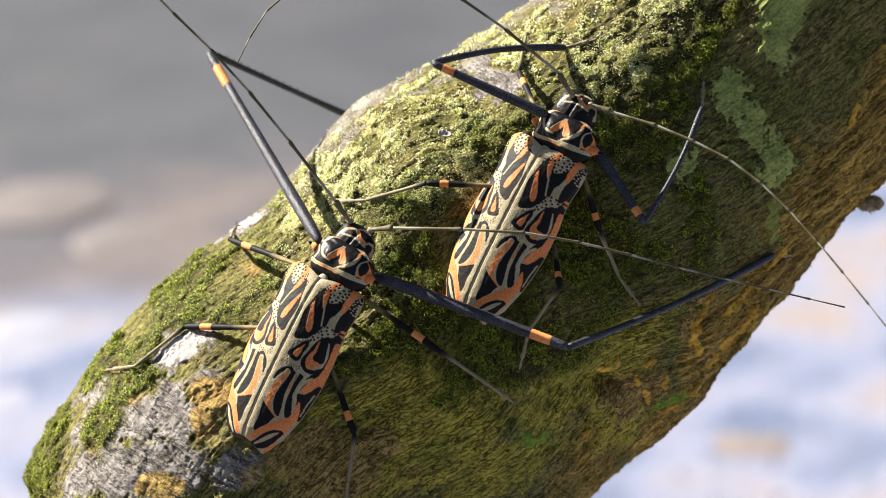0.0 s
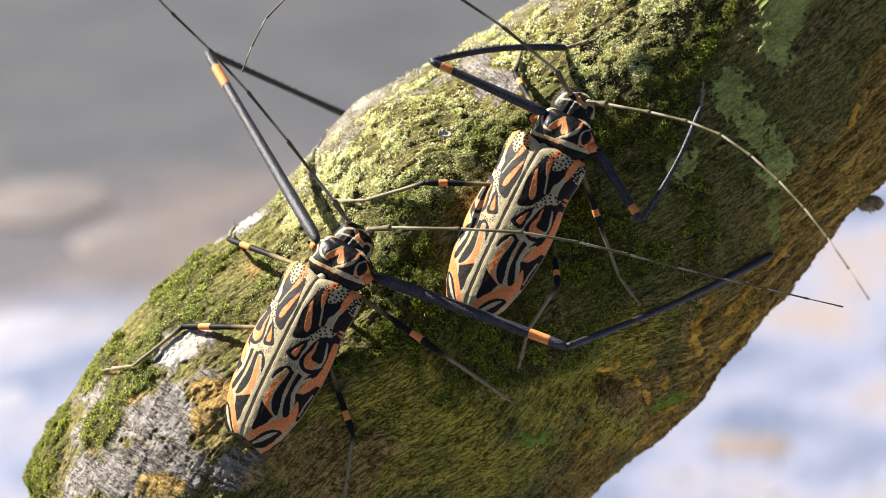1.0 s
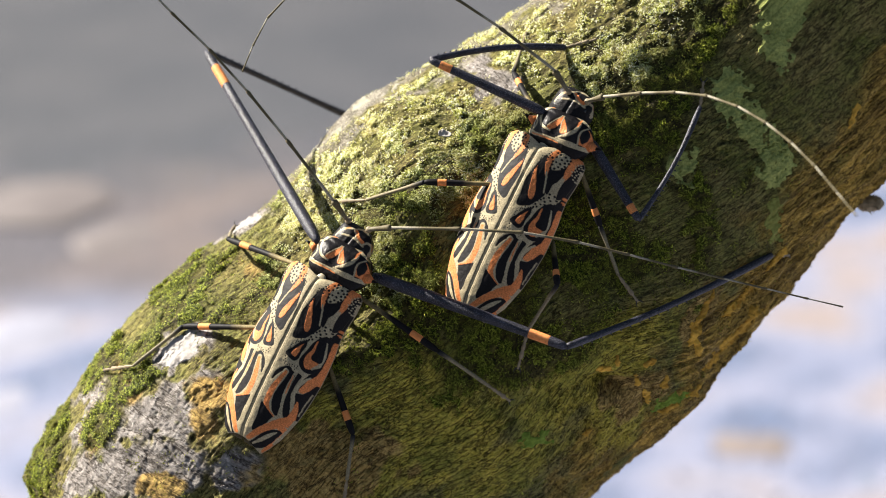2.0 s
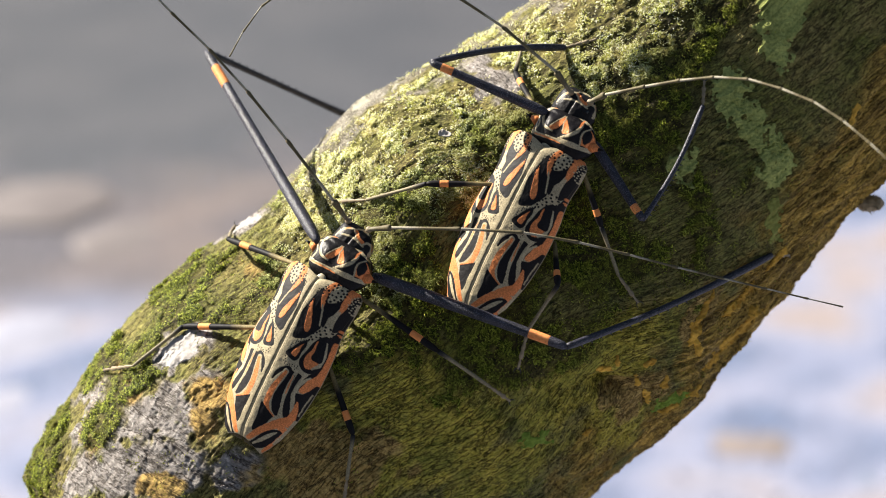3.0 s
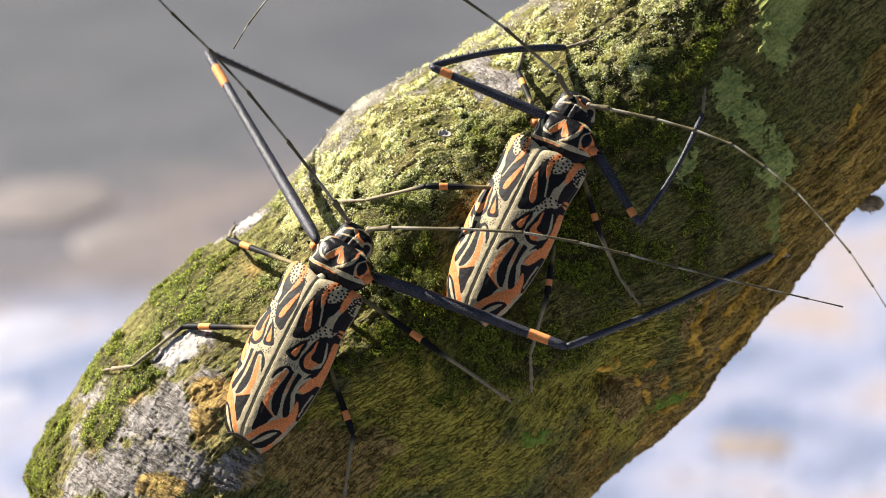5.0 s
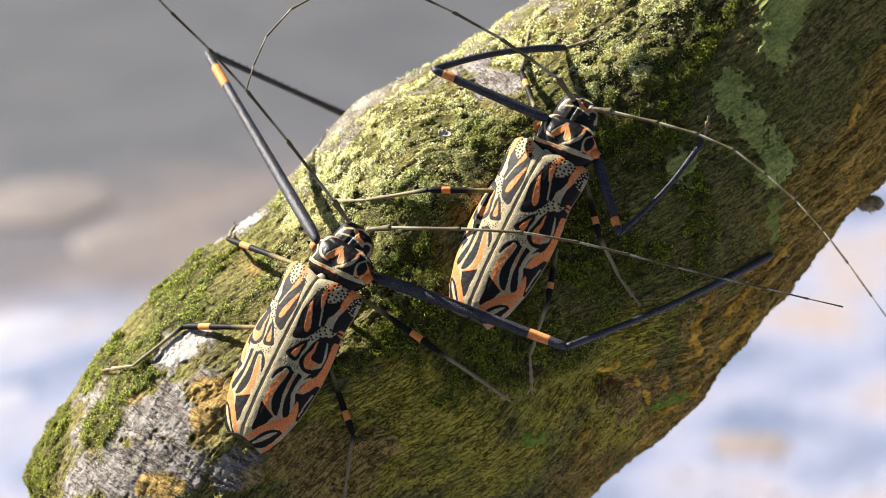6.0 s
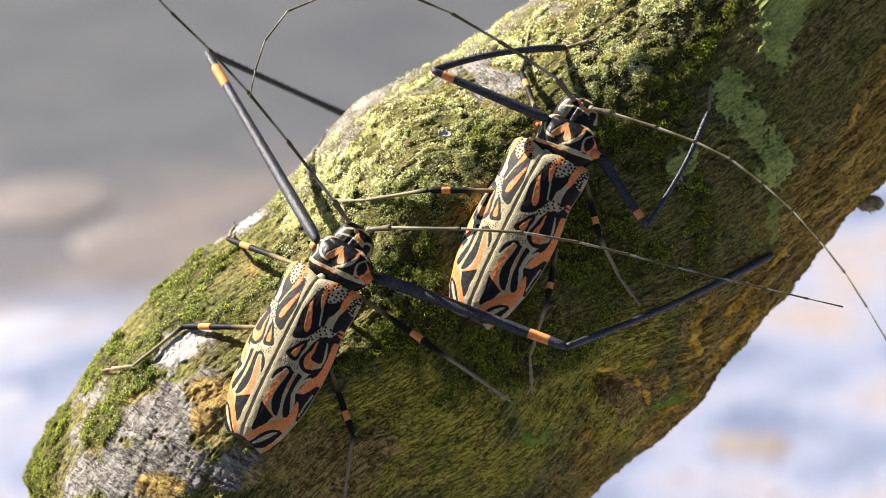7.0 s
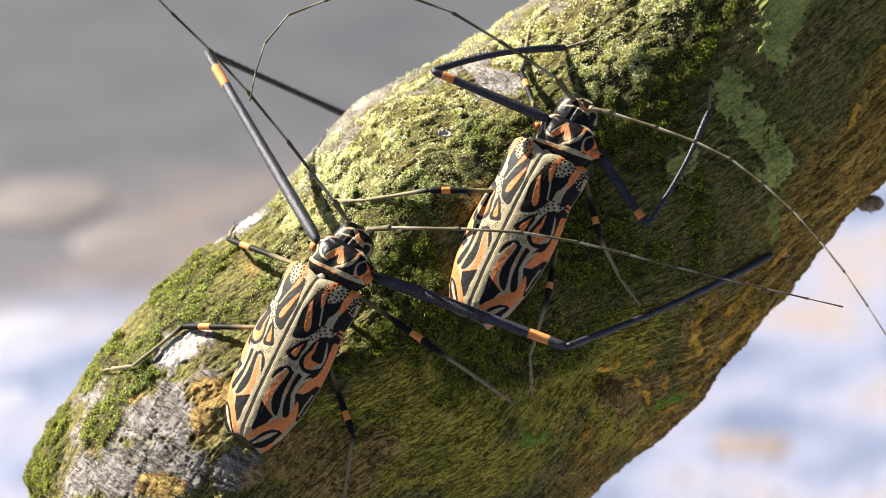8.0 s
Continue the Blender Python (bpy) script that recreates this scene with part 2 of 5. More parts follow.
def elytron_high(v):
    return table((0, .08, .25, .5, .8, .95, 1), (3.2, 5.0, 6.6, 7.6, 8.0, 7.0, 5.6), v)


def elytron_z(x, y):
    v = np.clip((y - ELY_Y0) / ELY_LEN, 0, 1)
    f = np.clip(np.abs(x) / elytron_half(v), 0, 1)
    return 4.6 + elytron_high(v) * np.sqrt(np.clip(1 - f ** 1.7, 0, 1)) - 0.25 * np.exp(-(x / 0.5) ** 2)


PRO_Y, PRO_LEN, PRO_HALF = 27.4, 6.9, 10.0


def pronotum_z(x, y):
    u, w = x / PRO_HALF, (y - PRO_Y) / PRO_LEN
    dome = np.sqrt(np.clip(1 - np.abs(u) ** 2.6, 0, 1)) * np.clip(1 - np.abs(w) ** 3.2, 0, 1) ** 0.5
    lumps = 0.9 * np.exp(-((np.abs(x) - 3.6) / 1.8) ** 2 - ((y - PRO_Y - .6) / 2.6) ** 2)
    return 4.2 + 6.4 * dome + lumps * dome - 0.5 * np.exp(-((w - .62) / .12) ** 2) * dome


HEAD_Y, HEAD_LEN, HEAD_HALF = 35.8, 5.9, 6.9


def head_z(x, y):
    u, w = x / HEAD_HALF, (y - HEAD_Y) / HEAD_LEN
    dome = np.sqrt(np.clip(1 - np.abs(u) ** 2.4, 0, 1)) * np.clip(1 - np.abs(w) ** 2.6, 0, 1) ** 0.5
    return 3.0 + 5.4 * dome - 0.5 * np.exp(-(x / 0.5) ** 2) * dome


# ---- ground and distance ----
def ground_material():
    m, nt, b = start_material("gravel_bank", 0.8, spec=0.3)
    co = node(nt, "TexCoord").outputs["Object"]
    sep = node(nt, "SeparateXYZ", {0: co})
    wide, mid, fine = grainy(nt, co, 1.3, 3), grainy(nt, co, 6.0, 4), grainy(nt, co, 60, 4)
    wav = node(nt, "Math", {0: sep.outputs[1], 1: node(nt, "Math", {0: wide, 1: 1.1}, op="MULTIPLY").outputs[0]}, op="ADD").outputs[0]
    # the pale gravel runs farther back to the east
    east = node(nt, "Math", {0: sep.outputs[0], 1: 0.0}, op="MAXIMUM").outputs[0]
    back = node(nt, "Math", {0: wav, 1: node(nt, "Math", {0: east, 1: 1.3}, op="MULTIPLY").outputs[0]}, op="SUBTRACT").outputs[0]
    bank = node(nt, "MapRange", {0: back, 1: 3.45, 2: 3.75, 3: 0.0, 4: 1.0}).outputs[0]
    # ground out of view is darkened to cut light bounced onto the trunk
    near = node(nt, "MapRange", {0: node(nt, "Math", {0: wav, 1: node(nt, "Math", {0: sep.outputs[0], 1: 0.9}, op="MULTIPLY").outputs[0]}, op="ADD").outputs[0], 1: -1.5, 2: -2.4, 3: 0.0, 4: 1.0}).outputs[0]
    broad = grainy(nt, co, 4.6, 1)
    sand = steps(nt, broad, [(0.36, (0.110, 0.140, 0.225)), (0.46, (0.205, 0.225, 0.320)), (0.55, (0.240, 0.245, 0.315)), (0.66, (0.275, 0.232, 0.228))])
    mud = steps(nt, broad, [(0.35, (0.050, 0.054, 0.066)), (0.65, (0.064, 0.066, 0.077))])
    shelf = node(nt, "MapRange", {0: back, 1: 2.85, 2: 3.1, 3: 0.0, 4: 1.0}).outputs[0]
    pink = steps(nt, broad, [(0.38, (0.085, 0.080, 0.095)), (0.60, (0.140, 0.116, 0.114))])
    sand = mixed(nt, shelf, sand, pink)
    col = mixed(nt, bank, sand, mud)
    # dark brown added for the unseen ground
    bounce_cut = steps(nt, mid, [(0.35, (0.025, 0.019, 0.010)), (0.65, (0.082, 0.059, 0.031))])
    col = mixed(nt, near, col, bounce_cut)
    col = mixed(nt, 0.35, col, steps(nt, fine, [(0.35, (0.3, 0.3, 0.3)), (0.65, (1, 1, 1))]), "MULTIPLY")
    nt.links.new(col, b.inputs["Base Color"])
    relief(nt, b, fine, 0.5, 0.01)
    return m


def build_ground():
    n = 120
    u = np.linspace(-1, 1, n)
    axis = np.sign(u) * (np.abs(u) ** 3) * 900
    x, y = np.meshgrid(axis, axis + 3, indexing="xy")
    p = np.column_stack([x.ravel(), y.ravel(), np.zeros(n * n)])
    p[:, 2] = 0.05 * layered(p * 0.7, 3) * np.exp(-(np.hypot(p[:, 0], p[:, 1]) / 60) ** 2)
    ob = new("ground", as_mesh("ground", p, grid_faces(n, n), ground_material()))
    tagged(ob, "pale gravel and grey mud on a stream bank, darkened out of view to cut bounced light", "ground", kind="structure")


def build_stones():
    tones = {"pink": speckled("pink_stone", (0.110, 0.095, 0.095), (0.128, 0.110, 0.110), 0.8, 40, 0.5, 0.004),
             "brown": speckled("brown_stone", (0.154, 0.128, 0.117), (0.207, 0.173, 0.166), 0.8, 40, 0.5, 0.004),
             "blue": speckled("slate_stone", (0.114, 0.135, 0.190), (0.182, 0.209, 0.283), 0.7, 40, 0.5, 0.004),
             "white": speckled("white_stone", (0.207, 0.214, 0.270), (0.260, 0.264, 0.323), 0.8, 40, 0.5, 0.004)}
    rows = [(-0.55, 2.92, 0.11, "pink"), (-0.43, 2.77, 0.09, "pink"), (-0.51, 2.40, 0.09, "white"), (-0.50, 2.21, 0.07, "white"), (0.46, 2.50, 0.06, "pink"), (0.40, 2.35, 0.06, "white"), (0.50, 2.38, 0.06, "blue"), (0.33, 2.08, 0.07, "brown"), (0.46, 2.13, 0.05, "white"), (0.47, 1.99, 0.06, "blue"), (0.24, 1.96, 0.06, "white"), (0.41, 2.21, 0.05, "pink")]
    for k, (x, y, size, tone) in enumerate(rows):
        bm = bmesh.new()
        bmesh.ops.create_icosphere(bm, subdivisions=4, radius=1)
        v = np.array([q.co for q in bm.verts])
        v *= (1 + 0.18 * layered(v * 1.3 + 9 * k, 3))[:, None]
        for q, c in zip(bm.verts, v):
            q.co = (c[0] * size, c[1] * size * 0.9, c[2] * size * 0.14)
        me = bpy.data.meshes.new("stone")
        bm.to_mesh(me)
        bm.free()
        me.materials.append(tones[tone])
        me.polygons.foreach_set("use_smooth", [True] * len(me.polygons))
        ob = new("stone", me)
        ob.matrix_basis = pose(x, y, size * 0.03, 0, 0, 50 * k)
        tagged(ob, {"pink": "dull pink rounded stone half sunk in the bank", "brown": "warm brown rounded stone half sunk in gravel",
                    "blue": "blue-grey slate stone half sunk in gravel", "white": "pale white rounded stone half sunk in gravel"}[tone], "stone", "stones on the bank")


def build_gravel():
    """Loose pebbles strewn over the bank."""
    m, nt, b = start_material("pebbles", 0.75, spec=0.3)
    rnd = node(nt, "NewGeometry").outputs["Random Per Island"]
    nt.links.new(steps(nt, rnd, [(0.0, (0.165, 0.185, 0.275)), (0.4, (0.205, 0.218, 0.310)), (0.7, (0.265, 0.238, 0.275)), (1.0, (0.265, 0.275, 0.350))]), b.inputs["Base Color"])
    rng = np.random.default_rng(12)
    bm = bmesh.new()
    bmesh.ops.create_icosphere(bm, subdivisions=1, radius=1)
    ball = np.array([v.co for v in bm.verts])
    tris = np.array([[v.index for v in f.verts] for f in bm.faces])
    bm.free()
    n = 2500
    verts = np.empty((n, len(ball), 3))
    for i in range(n):
        size = rng.uniform(0.002, 0.005)
        at = (rng.uniform(-1.6, 1.6), rng.uniform(0.3, 3.2), size * 0.2)
        verts[i] = ball * (1 + rng.uniform(-0.2, 0.2, (len(ball), 1))) * size * np.array([1, rng.uniform(0.6, 1), 0.55]) + at
    faces = (tris[None] + np.arange(n)[:, None, None] * len(ball)).reshape(-1, 3)
    v = verts.reshape(-1, 3)
    v[:, 2] += 0.05 * layered(v * (0.7, 0.7, 0), 3)
    tagged(new("gravel", as_mesh("gravel", v, faces, m)), "pale blue-grey and pinkish pebbles strewn on the bank", "gravel", kind="stuff")


build_ground()
build_gravel()
build_stones()

# ---- the leaning trunk ----
# Rings from the ground to the upper end: centre x, y, z and the half width across (x, y), millimetres.
RINGS = [
    (-60.0, -1060.0, -402.0, -100.0, 15.0),
    (-66.0, -560.0, -225.0, -78.0, 18.0),
    (-68.0, -270.0, -120.0, -70.0, 25.0),
    (-68.3, -116.0, -60.0, -60.5, 28.7),
    (-63.1, -97.7, -60.0, -65.9, 29.3),
    (-51.3, -77.2, -60.0, -64.7, 32.2),
    (-30.4, -54.0, -60.0, -59.7, 39.5),
    (-6.9, -33.2, -60.0, -52.5, 43.5),
    (22.1, -4.6, -60.0, -52.1, 47.3),
    (42.6, 11.8, -60.0, -46.5, 44.2),
    (73.4, 38.2, -60.0, -44.1, 39.7),
    (107.5, 72.7, -60.0, -37.5, 40.6),
    (151.2, 122.1, -60.0, -33.6, 40.6),
    (300.0, 330.0, -40.0, -32.0, 34.0),
    (520.0, 600.0, 0.0, -22.0, 24.0),
]
DEEP = 0.92


def trunk_point(s, th):
    k = curve_at(RINGS, s)
    c, e = k[:, :3], k[:, 3:]
    half = np.hypot(e[:, 0], e[:, 1])
    p = c.copy()
    p[:, :2] += e * np.cos(th)[:, None]
    p[:, 2] += half * DEEP * np.sin(th)
    return p


def blob(p, x, y, rx, ry, turn=0.0):
    """1 at the middle of an uneven oval patch, 0 at its rim, below 0 outside."""
    c, s = math.cos(radians(turn)), math.sin(radians(turn))
    dx, dy = p[:, 0] - x, p[:, 1] - y
    return 1 - np.hypot((dx * c + dy * s) / rx, (dy * c - dx * s) / ry)


def build_trunk():
    last = len(RINGS) - 1
    s = np.concatenate([np.linspace(0, 3, 30)[:-1], np.linspace(3, last - 3.2, 840)[:-1], np.linspace(last - 3.2, last, 24)])
    th = np.concatenate([np.linspace(radians(-12), radians(192), 740), np.linspace(radians(192), radians(348), 44)[1:-1]])
    rows, cols = len(s), len(th)
    S, T = [a.ravel() for a in np.meshgrid(s, th, indexing="ij")]
    p = trunk_point(S, T)
    base = p.reshape(rows, cols, 3)
    du, dv = np.gradient(base, axis=0), np.gradient(base, axis=1)
    nrm = np.cross(dv, du).reshape(-1, 3)
    nrm /= np.linalg.norm(nrm, axis=1)[:, None] + 1e-9
    mid = trunk_point(s, np.full(rows, math.pi / 2))
    run = np.concatenate([[0], np.cumsum(np.linalg.norm(np.diff(mid, axis=0), axis=1))])
    half = np.hypot(*curve_at(RINGS, s)[:, 3:].T)
    flow = np.column_stack([np.repeat(run, cols), T * np.repeat(half, cols), np.zeros(rows * cols)])
    front = np.sin(T) > -0.3

    # Zones of moss, bare pale bark, ochre crust and brown wood, with ragged edges.
    rag = layered(p / 11.0, 4)
    rag2 = layered(p / 4.0 + 50, 3)
    rag3 = layered(p / 1.5 + 20, 2)
    across = np.cos(T)
    on = front & (S > 3) & (S < last - 2)
    edge = 0.30 * rag + 0.14 * rag2

    def area(*ovals):
        return np.max([blob(p, *o) for o in ovals], axis=0)
    moss_a = area((-78.0, -10.1, 13.1, 4.9, 40.0), (-103.9, -36.0, 9.9, 4.3, 52.0), (-117.5, -61.2, 6.9, 4.1, 65.0), (-90.0, -33.6, 9.9, 4.9, 50.0), (-15.5, -4.8, 21.4, 13.1, 30.0), (-53.0, -2.4, 9.9, 5.8, 30.0), (12.7, 42.0, 69.0, 24.7, 33.0), (-13.9, 18.4, 31.2, 18.1, 30.0), (-66.4, -13.3, 24.7, 11.5, 30.0), (-98.2, -46.9, 13.1, 6.6, 60.0), (-85.6, -41.5, 5.9, 11.5, 0.0), (48.7, 18.3, 36.2, 54.2, -35.0), (77.7, 63.5, 19.7, 14.8, 0.0), (-89.5, -53.0, 6.6, 4.3, 60.0), (-3.9, -19.5, 37.0, 11.0, 25.0), (-124.3, -70.2, 4.9, 3.9, 60.0), (-120.0, -62.0, 6.5, 15.0, -18.0), (-38.0, 18.8, 19.7, 11.5, 40.0), (28.8, -24.4, 32.9, 14.8, 25.0))
    bare_a = area((69.7, 25.0, 5.6, 7.2, -10.0), (13.7, 49.1, 9.9, 6.9, -20.0), (-75.7, -29.9, 9.0, 5.8, 40.0), (-59.9, 8.0, 8.2, 4.1, 30.0), (-76.4, -52.5, 19.7, 14.8, 20.0), (89.2, 48.4, 13.1, 31.2, -30.0), (-24.9, 43.5, 14.8, 3.6, 32.0), (63.7, 10.1, 8.2, 9.0, 0.0), (6.1, 52.1, 14.8, 3.3, 30.0))
    moss = smooth(-0.10, 0.40, moss_a + 1.3 * edge) * (1 - smooth(-0.10, 0.08, bare_a + 0.8 * edge))
    moss *= 1 - 0.85 * smooth(0.25, 0.55, layered(p / 17.0 + 31, 3) + 0.2 * rag2) * (across < 0.9)
    moss *= 1 - 0.6 * smooth(0.86, 0.97, across + 0.10 * rag) * smooth(6.6, 7.4, S)
    moss[~on] = 0
    pale_a = area((13.7, 49.1, 10.7, 7.4, -20.0), (-75.7, -29.9, 9.9, 6.6, 40.0), (-59.9, 8.0, 9.9, 4.9, 30.0), (-79.7, -57.5, 24.7, 16.4, 30.0), (-69.9, -39.4, 9.9, 6.6, 20.0), (-109.7, -68.6, 9.9, 9.9, 0.0), (-82.6, -33.3, 4.9, 4.1, 0.0), (-59.4, -63.5, 13.1, 8.2, 20.0), (-104.0, -49.0, 11.0, 9.0, 45.0), (-96.0, -42.0, 6.0, 4.0, 0.0), (-70.0, 2.0, 10.0, 3.0, 35.0))
    pale = smooth(-0.1, 0.25, pale_a + 1.7 * edge - 0.5 * smooth(0.1, 0.6, layered(p / 8.0 + 13, 3)))
    pale = np.maximum(pale, 0.8 * smooth(0.86, 0.97, across + 0.12 * rag + 0.08 * rag2) * smooth(6.6, 7.4, S))
    ochre = smooth(-0.05, 0.25, area((-36.5, -61.7, 24.7, 11.5, 10.0), (-101.7, -50.3, 4.9, 9.9, -20.0), (-66.4, -42.6, 9.0, 7.4, 20.0), (-51.2, -52.0, 11.5, 9.9, 0.0), (-68.0, -52.0, 7.0, 9.0, 10.0), (-82.0, -69.0, 8.0, 4.0, 0.0), (76.4, -19.9, 4.1, 11.5, -20.0), (57.9, -43.3, 11.5, 5.8, 30.0), (-36.5, -66.6, 19.7, 9.9, 20.0), (-93.1, -40.2, 6.6, 6.6, 0.0), (79.1, -33.8, 6.6, 4.1, 30.0), (-54.6, -4.9, 6.6, 4.1, 0.0)) + 1.6 * edge)
    rim = np.interp(S, (6, 8, 10, 12), (-0.92, -0.78, -0.50, -0.42))
    wood = smooth(0.0, -0.18, across - rim + 0.16 * rag) * smooth(5.0, 7.5, S)
    # where the bark is yellow-olive and its colour brightened in place of light
    yellow = smooth(-0.1, 0.4, area((48.9, -32.9, 27.9, 13.1, 40.0), (49.7, -53.6, 19.7, 9.9, 35.0), (-13.7, -39.0, 26.3, 13.1, 30.0), (-30.0, -63.4, 27.9, 14.8, 10.0), (-36.5, -47.1, 9.9, 8.2, 0.0), (2.6, -52.3, 29.6, 14.8, 30.0), (19.3, -64.6, 23.0, 9.9, 30.0), (35.8, -42.9, 23.0, 9.9, 30.0)) + 1.2 * edge)
    # painted moss shade: grows below the ridge; the left flank's moss is greener too
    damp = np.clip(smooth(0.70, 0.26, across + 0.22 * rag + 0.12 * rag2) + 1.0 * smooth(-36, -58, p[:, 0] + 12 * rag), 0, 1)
    # Relief: swellings, fibres along the trunk, cracks across the pale bark.
    # the second swelling is added to turn the bark below it into shade
    lumps = 2.2 * layered(p / 42.0, 3) + 3.2 * np.exp(-((p[:, 0] + 10.5) ** 2 + (p[:, 1] - 16.6) ** 2) / 330) * front
    fq = flow * np.array([1 / 16.0, 1 / 3.6, 1])
    fibres = 0.55 * layered(fq, 4) + 0.5 * -np.abs(layered(flow * np.array([1 / 22.0, 1 / 5.0, 1]) + 7, 2))
    rough = (1 - 0.65 * pale) * (0.30 * layered(p / 1.6, 3) + 0.28 * layered(flow * np.array([1 / 7.0, 1 / 1.3, 1]) + 3, 2))
    plates = (0.22 * np.abs(layered(p / 9.0 + 80, 2)) + 0.42 * layered(flow * np.array([1 / 2.4, 1 / 12.0, 1]) + 0.3 * np.column_stack([rag, rag2, rag3]) + 60, 3)) * pale
    d = lumps + fibres * (0.7 + 0.9 * wood - 0.4 * pale) + rough + plates + 0.5 * moss * (0.6 + 0.6 * rag)
    hollow = np.exp(-((p[:, 0] - 50.1) / 6.0) ** 2 - ((p[:, 1] - -41.4) / 3.2) ** 2) * front
    d -= 7.0 * hollow
    d += wood * (0.9 * layered(flow * np.array([1 / 24.0, 1 / 2.6, 1]) + 22, 3) + 0.5 * np.abs(layered(p / 3.0 + 71, 2)))
    # open cracks along the grain, short ones across it
    wander = 0.5 * np.column_stack([rag, rag2, rag3])
    long_crack = smooth(0.13, 0.0, np.abs(layered(flow * np.array([1 / 15.0, 1 / 3.6, 1]) + wander + 90, 3)))
    cross_crack = smooth(0.09, 0.0, np.abs(layered(flow * np.array([1 / 4.2, 1 / 13.0, 1]) + wander + 120, 3)))
    cracked = (1 - moss) * smooth(-0.5, 0.3, layered(p / 14.0 + 66, 2))
    d -= cracked * (1 - 0.6 * pale) * (0.75 * long_crack + 0.45 * cross_crack * (0.4 + 0.6 * pale))
    d *= np.where(on, 1, 0.6)
    q = p + nrm * d[:, None]
    faces = grid_faces(rows, cols, True)
    ends = [tuple(range(cols)), tuple(reversed(range((rows - 1) * cols, rows * cols)))]
    trunk = new("tree_trunk")
    trunk.matrix_basis = STAGE
    me = as_mesh("bark", in_metres(q), [tuple(f) for f in faces] + ends, BARK)
    colour(me, "zone", np.column_stack([moss, pale, ochre * (1 - moss)]))
    colour(me, "zone_b", np.column_stack([wood, yellow, 0 * wood]))
    f = me.attributes.new("flow", "FLOAT_VECTOR", "POINT")
    f.data.foreach_set("vector", in_metres(flow).astype(np.float32).ravel())
    part("bark", me, trunk, "ridged brown bark, pale and bare in patches")
    tagged(trunk, "thick leaning tree trunk with mossy bark and lichen", "tree trunk")

    # Crusts: thin raised sheets over the bark.
    def crust(name, label, material, ovals, raise_mm, ragged=1.0, holes=0.0):
        a = area(*ovals) + ragged * (0.22 * rag + 0.30 * rag2 + 0.24 * rag3) - holes * smooth(0.2, 0.5, layered(p / 3.0 + 5, 3))
        a[~on] = -1
        grid = a.reshape(rows, cols)
        r, c = np.nonzero(grid > -0.25)
        r = np.arange(max(r.min() - 1, 0), min(r.max() + 2, rows - 1), 1 / 3)
        c = np.arange(max(c.min() - 1, 0), min(c.max() + 2, cols - 1), 1 / 3)
        ri, ci = np.meshgrid(r, c, indexing="ij")
        r0, c0 = ri.astype(int), ci.astype(int)
        fr, fc = ri - r0, ci - c0

        def between(g):
            w = (slice(None), slice(None)) + (None,) * (g.ndim - 2)
            return ((1 - fr) * (1 - fc))[w] * g[r0, c0] + (fr * (1 - fc))[w] * g[r0 + 1, c0] + ((1 - fr) * fc)[w] * g[r0, c0 + 1] + (fr * fc)[w] * g[r0 + 1, c0 + 1]
        pos, nor, af = between(q.reshape(rows, cols, 3)).reshape(-1, 3), between(nrm.reshape(rows, cols, 3)).reshape(-1, 3), between(grid).ravel()
        af = af + 0.10 * layered(pos / 0.8, 2)
        fine = grid_faces(*ri.shape)
        keep = fine[(af[fine] > 0).all(axis=1)]
        # keep the one largest piece
        mark = np.arange(len(af))
        while True:
            low = mark[keep].min(axis=1)
            was = mark.copy()
            for k in range(4):
                np.minimum.at(mark, keep[:, k], low)
            mark = mark[mark]
            if (mark == was).all():
                break
        names, count = np.unique(mark[keep[:, 0]], return_counts=True)
        keep = keep[mark[keep[:, 0]] == names[count.argmax()]]
        used, inv = np.unique(keep, return_inverse=True)
        lift = raise_mm * np.clip(af[used] * 5, 0.15, 1) * (1 + 0.35 * layered(pos[used] / 0.9 + 4, 2))
        v = pos[used] + nor[used] * lift[:, None]
        part(name, as_mesh(name, in_metres(v), inv.reshape(-1, 4), material), trunk, label)

    crust("lichen_patch", "pale grey-green crusty lichen", LICHEN, ((99.9, 68.3, 6.9, 12.3, -10.0), (98.3, 60.0, 4.9, 7.4, 0.0)), 0.35)
    crust("lichen_patch", "pale grey-green crusty lichen", LICHEN, ((85.8, 44.2, 6.2, 12.3, 15.0), (93.5, 35.2, 9.0, 7.4, -20.0), (98.8, 26.9, 5.3, 9.9, -5.0)), 0.35, 1.0, 0.35)
    crust("lichen_patch", "pale grey-green crusty lichen", LICHEN, ((69.7, 25.0, 5.3, 6.9, -10.0),), 0.3, 1.2, 0.5)
    crust("lichen_patch", "thin yellow-green lichen film", LICHEN_YELLOW, ((98.6, 9.6, 2.8, 5.6, 8.0),), 0.25, 1.2, 0.35)
    crust("alga_patch", "small bright green patch of alga", ALGA, ((28.1, -56.7, 5.9, 2.5, 5.0),), 0.25, 1.3, 0.5)
    crust("alga_patch", "small bright green patch of alga", ALGA, ((70.5, -44.8, 6.6, 2.3, 25.0),), 0.25, 1.4, 0.6)
    crust("bark_flake", "peeling ochre bark flake", OCHRE, ((76.5, -20.8, 1.0, 10.8, -22.0), (75.0, -28.1, 1.0, 5.9, 10.0)), 0.7, 1.0, 0.2)
    crust("bark_flake", "peeling ochre bark flake", OCHRE, ((79.1, -33.8, 4.6, 2.6, 35.0), (70.9, -36.9, 3.6, 1.5, 20.0)), 0.5, 1.5, 0.6)
    crust("bark_flake", "peeling ochre bark flake", OCHRE, ((54.5, -36.4, 4.3, 1.2, -20.0), (60.7, -43.4, 1.5, 4.9, 20.0)), 0.5, 1.5, 0.6)
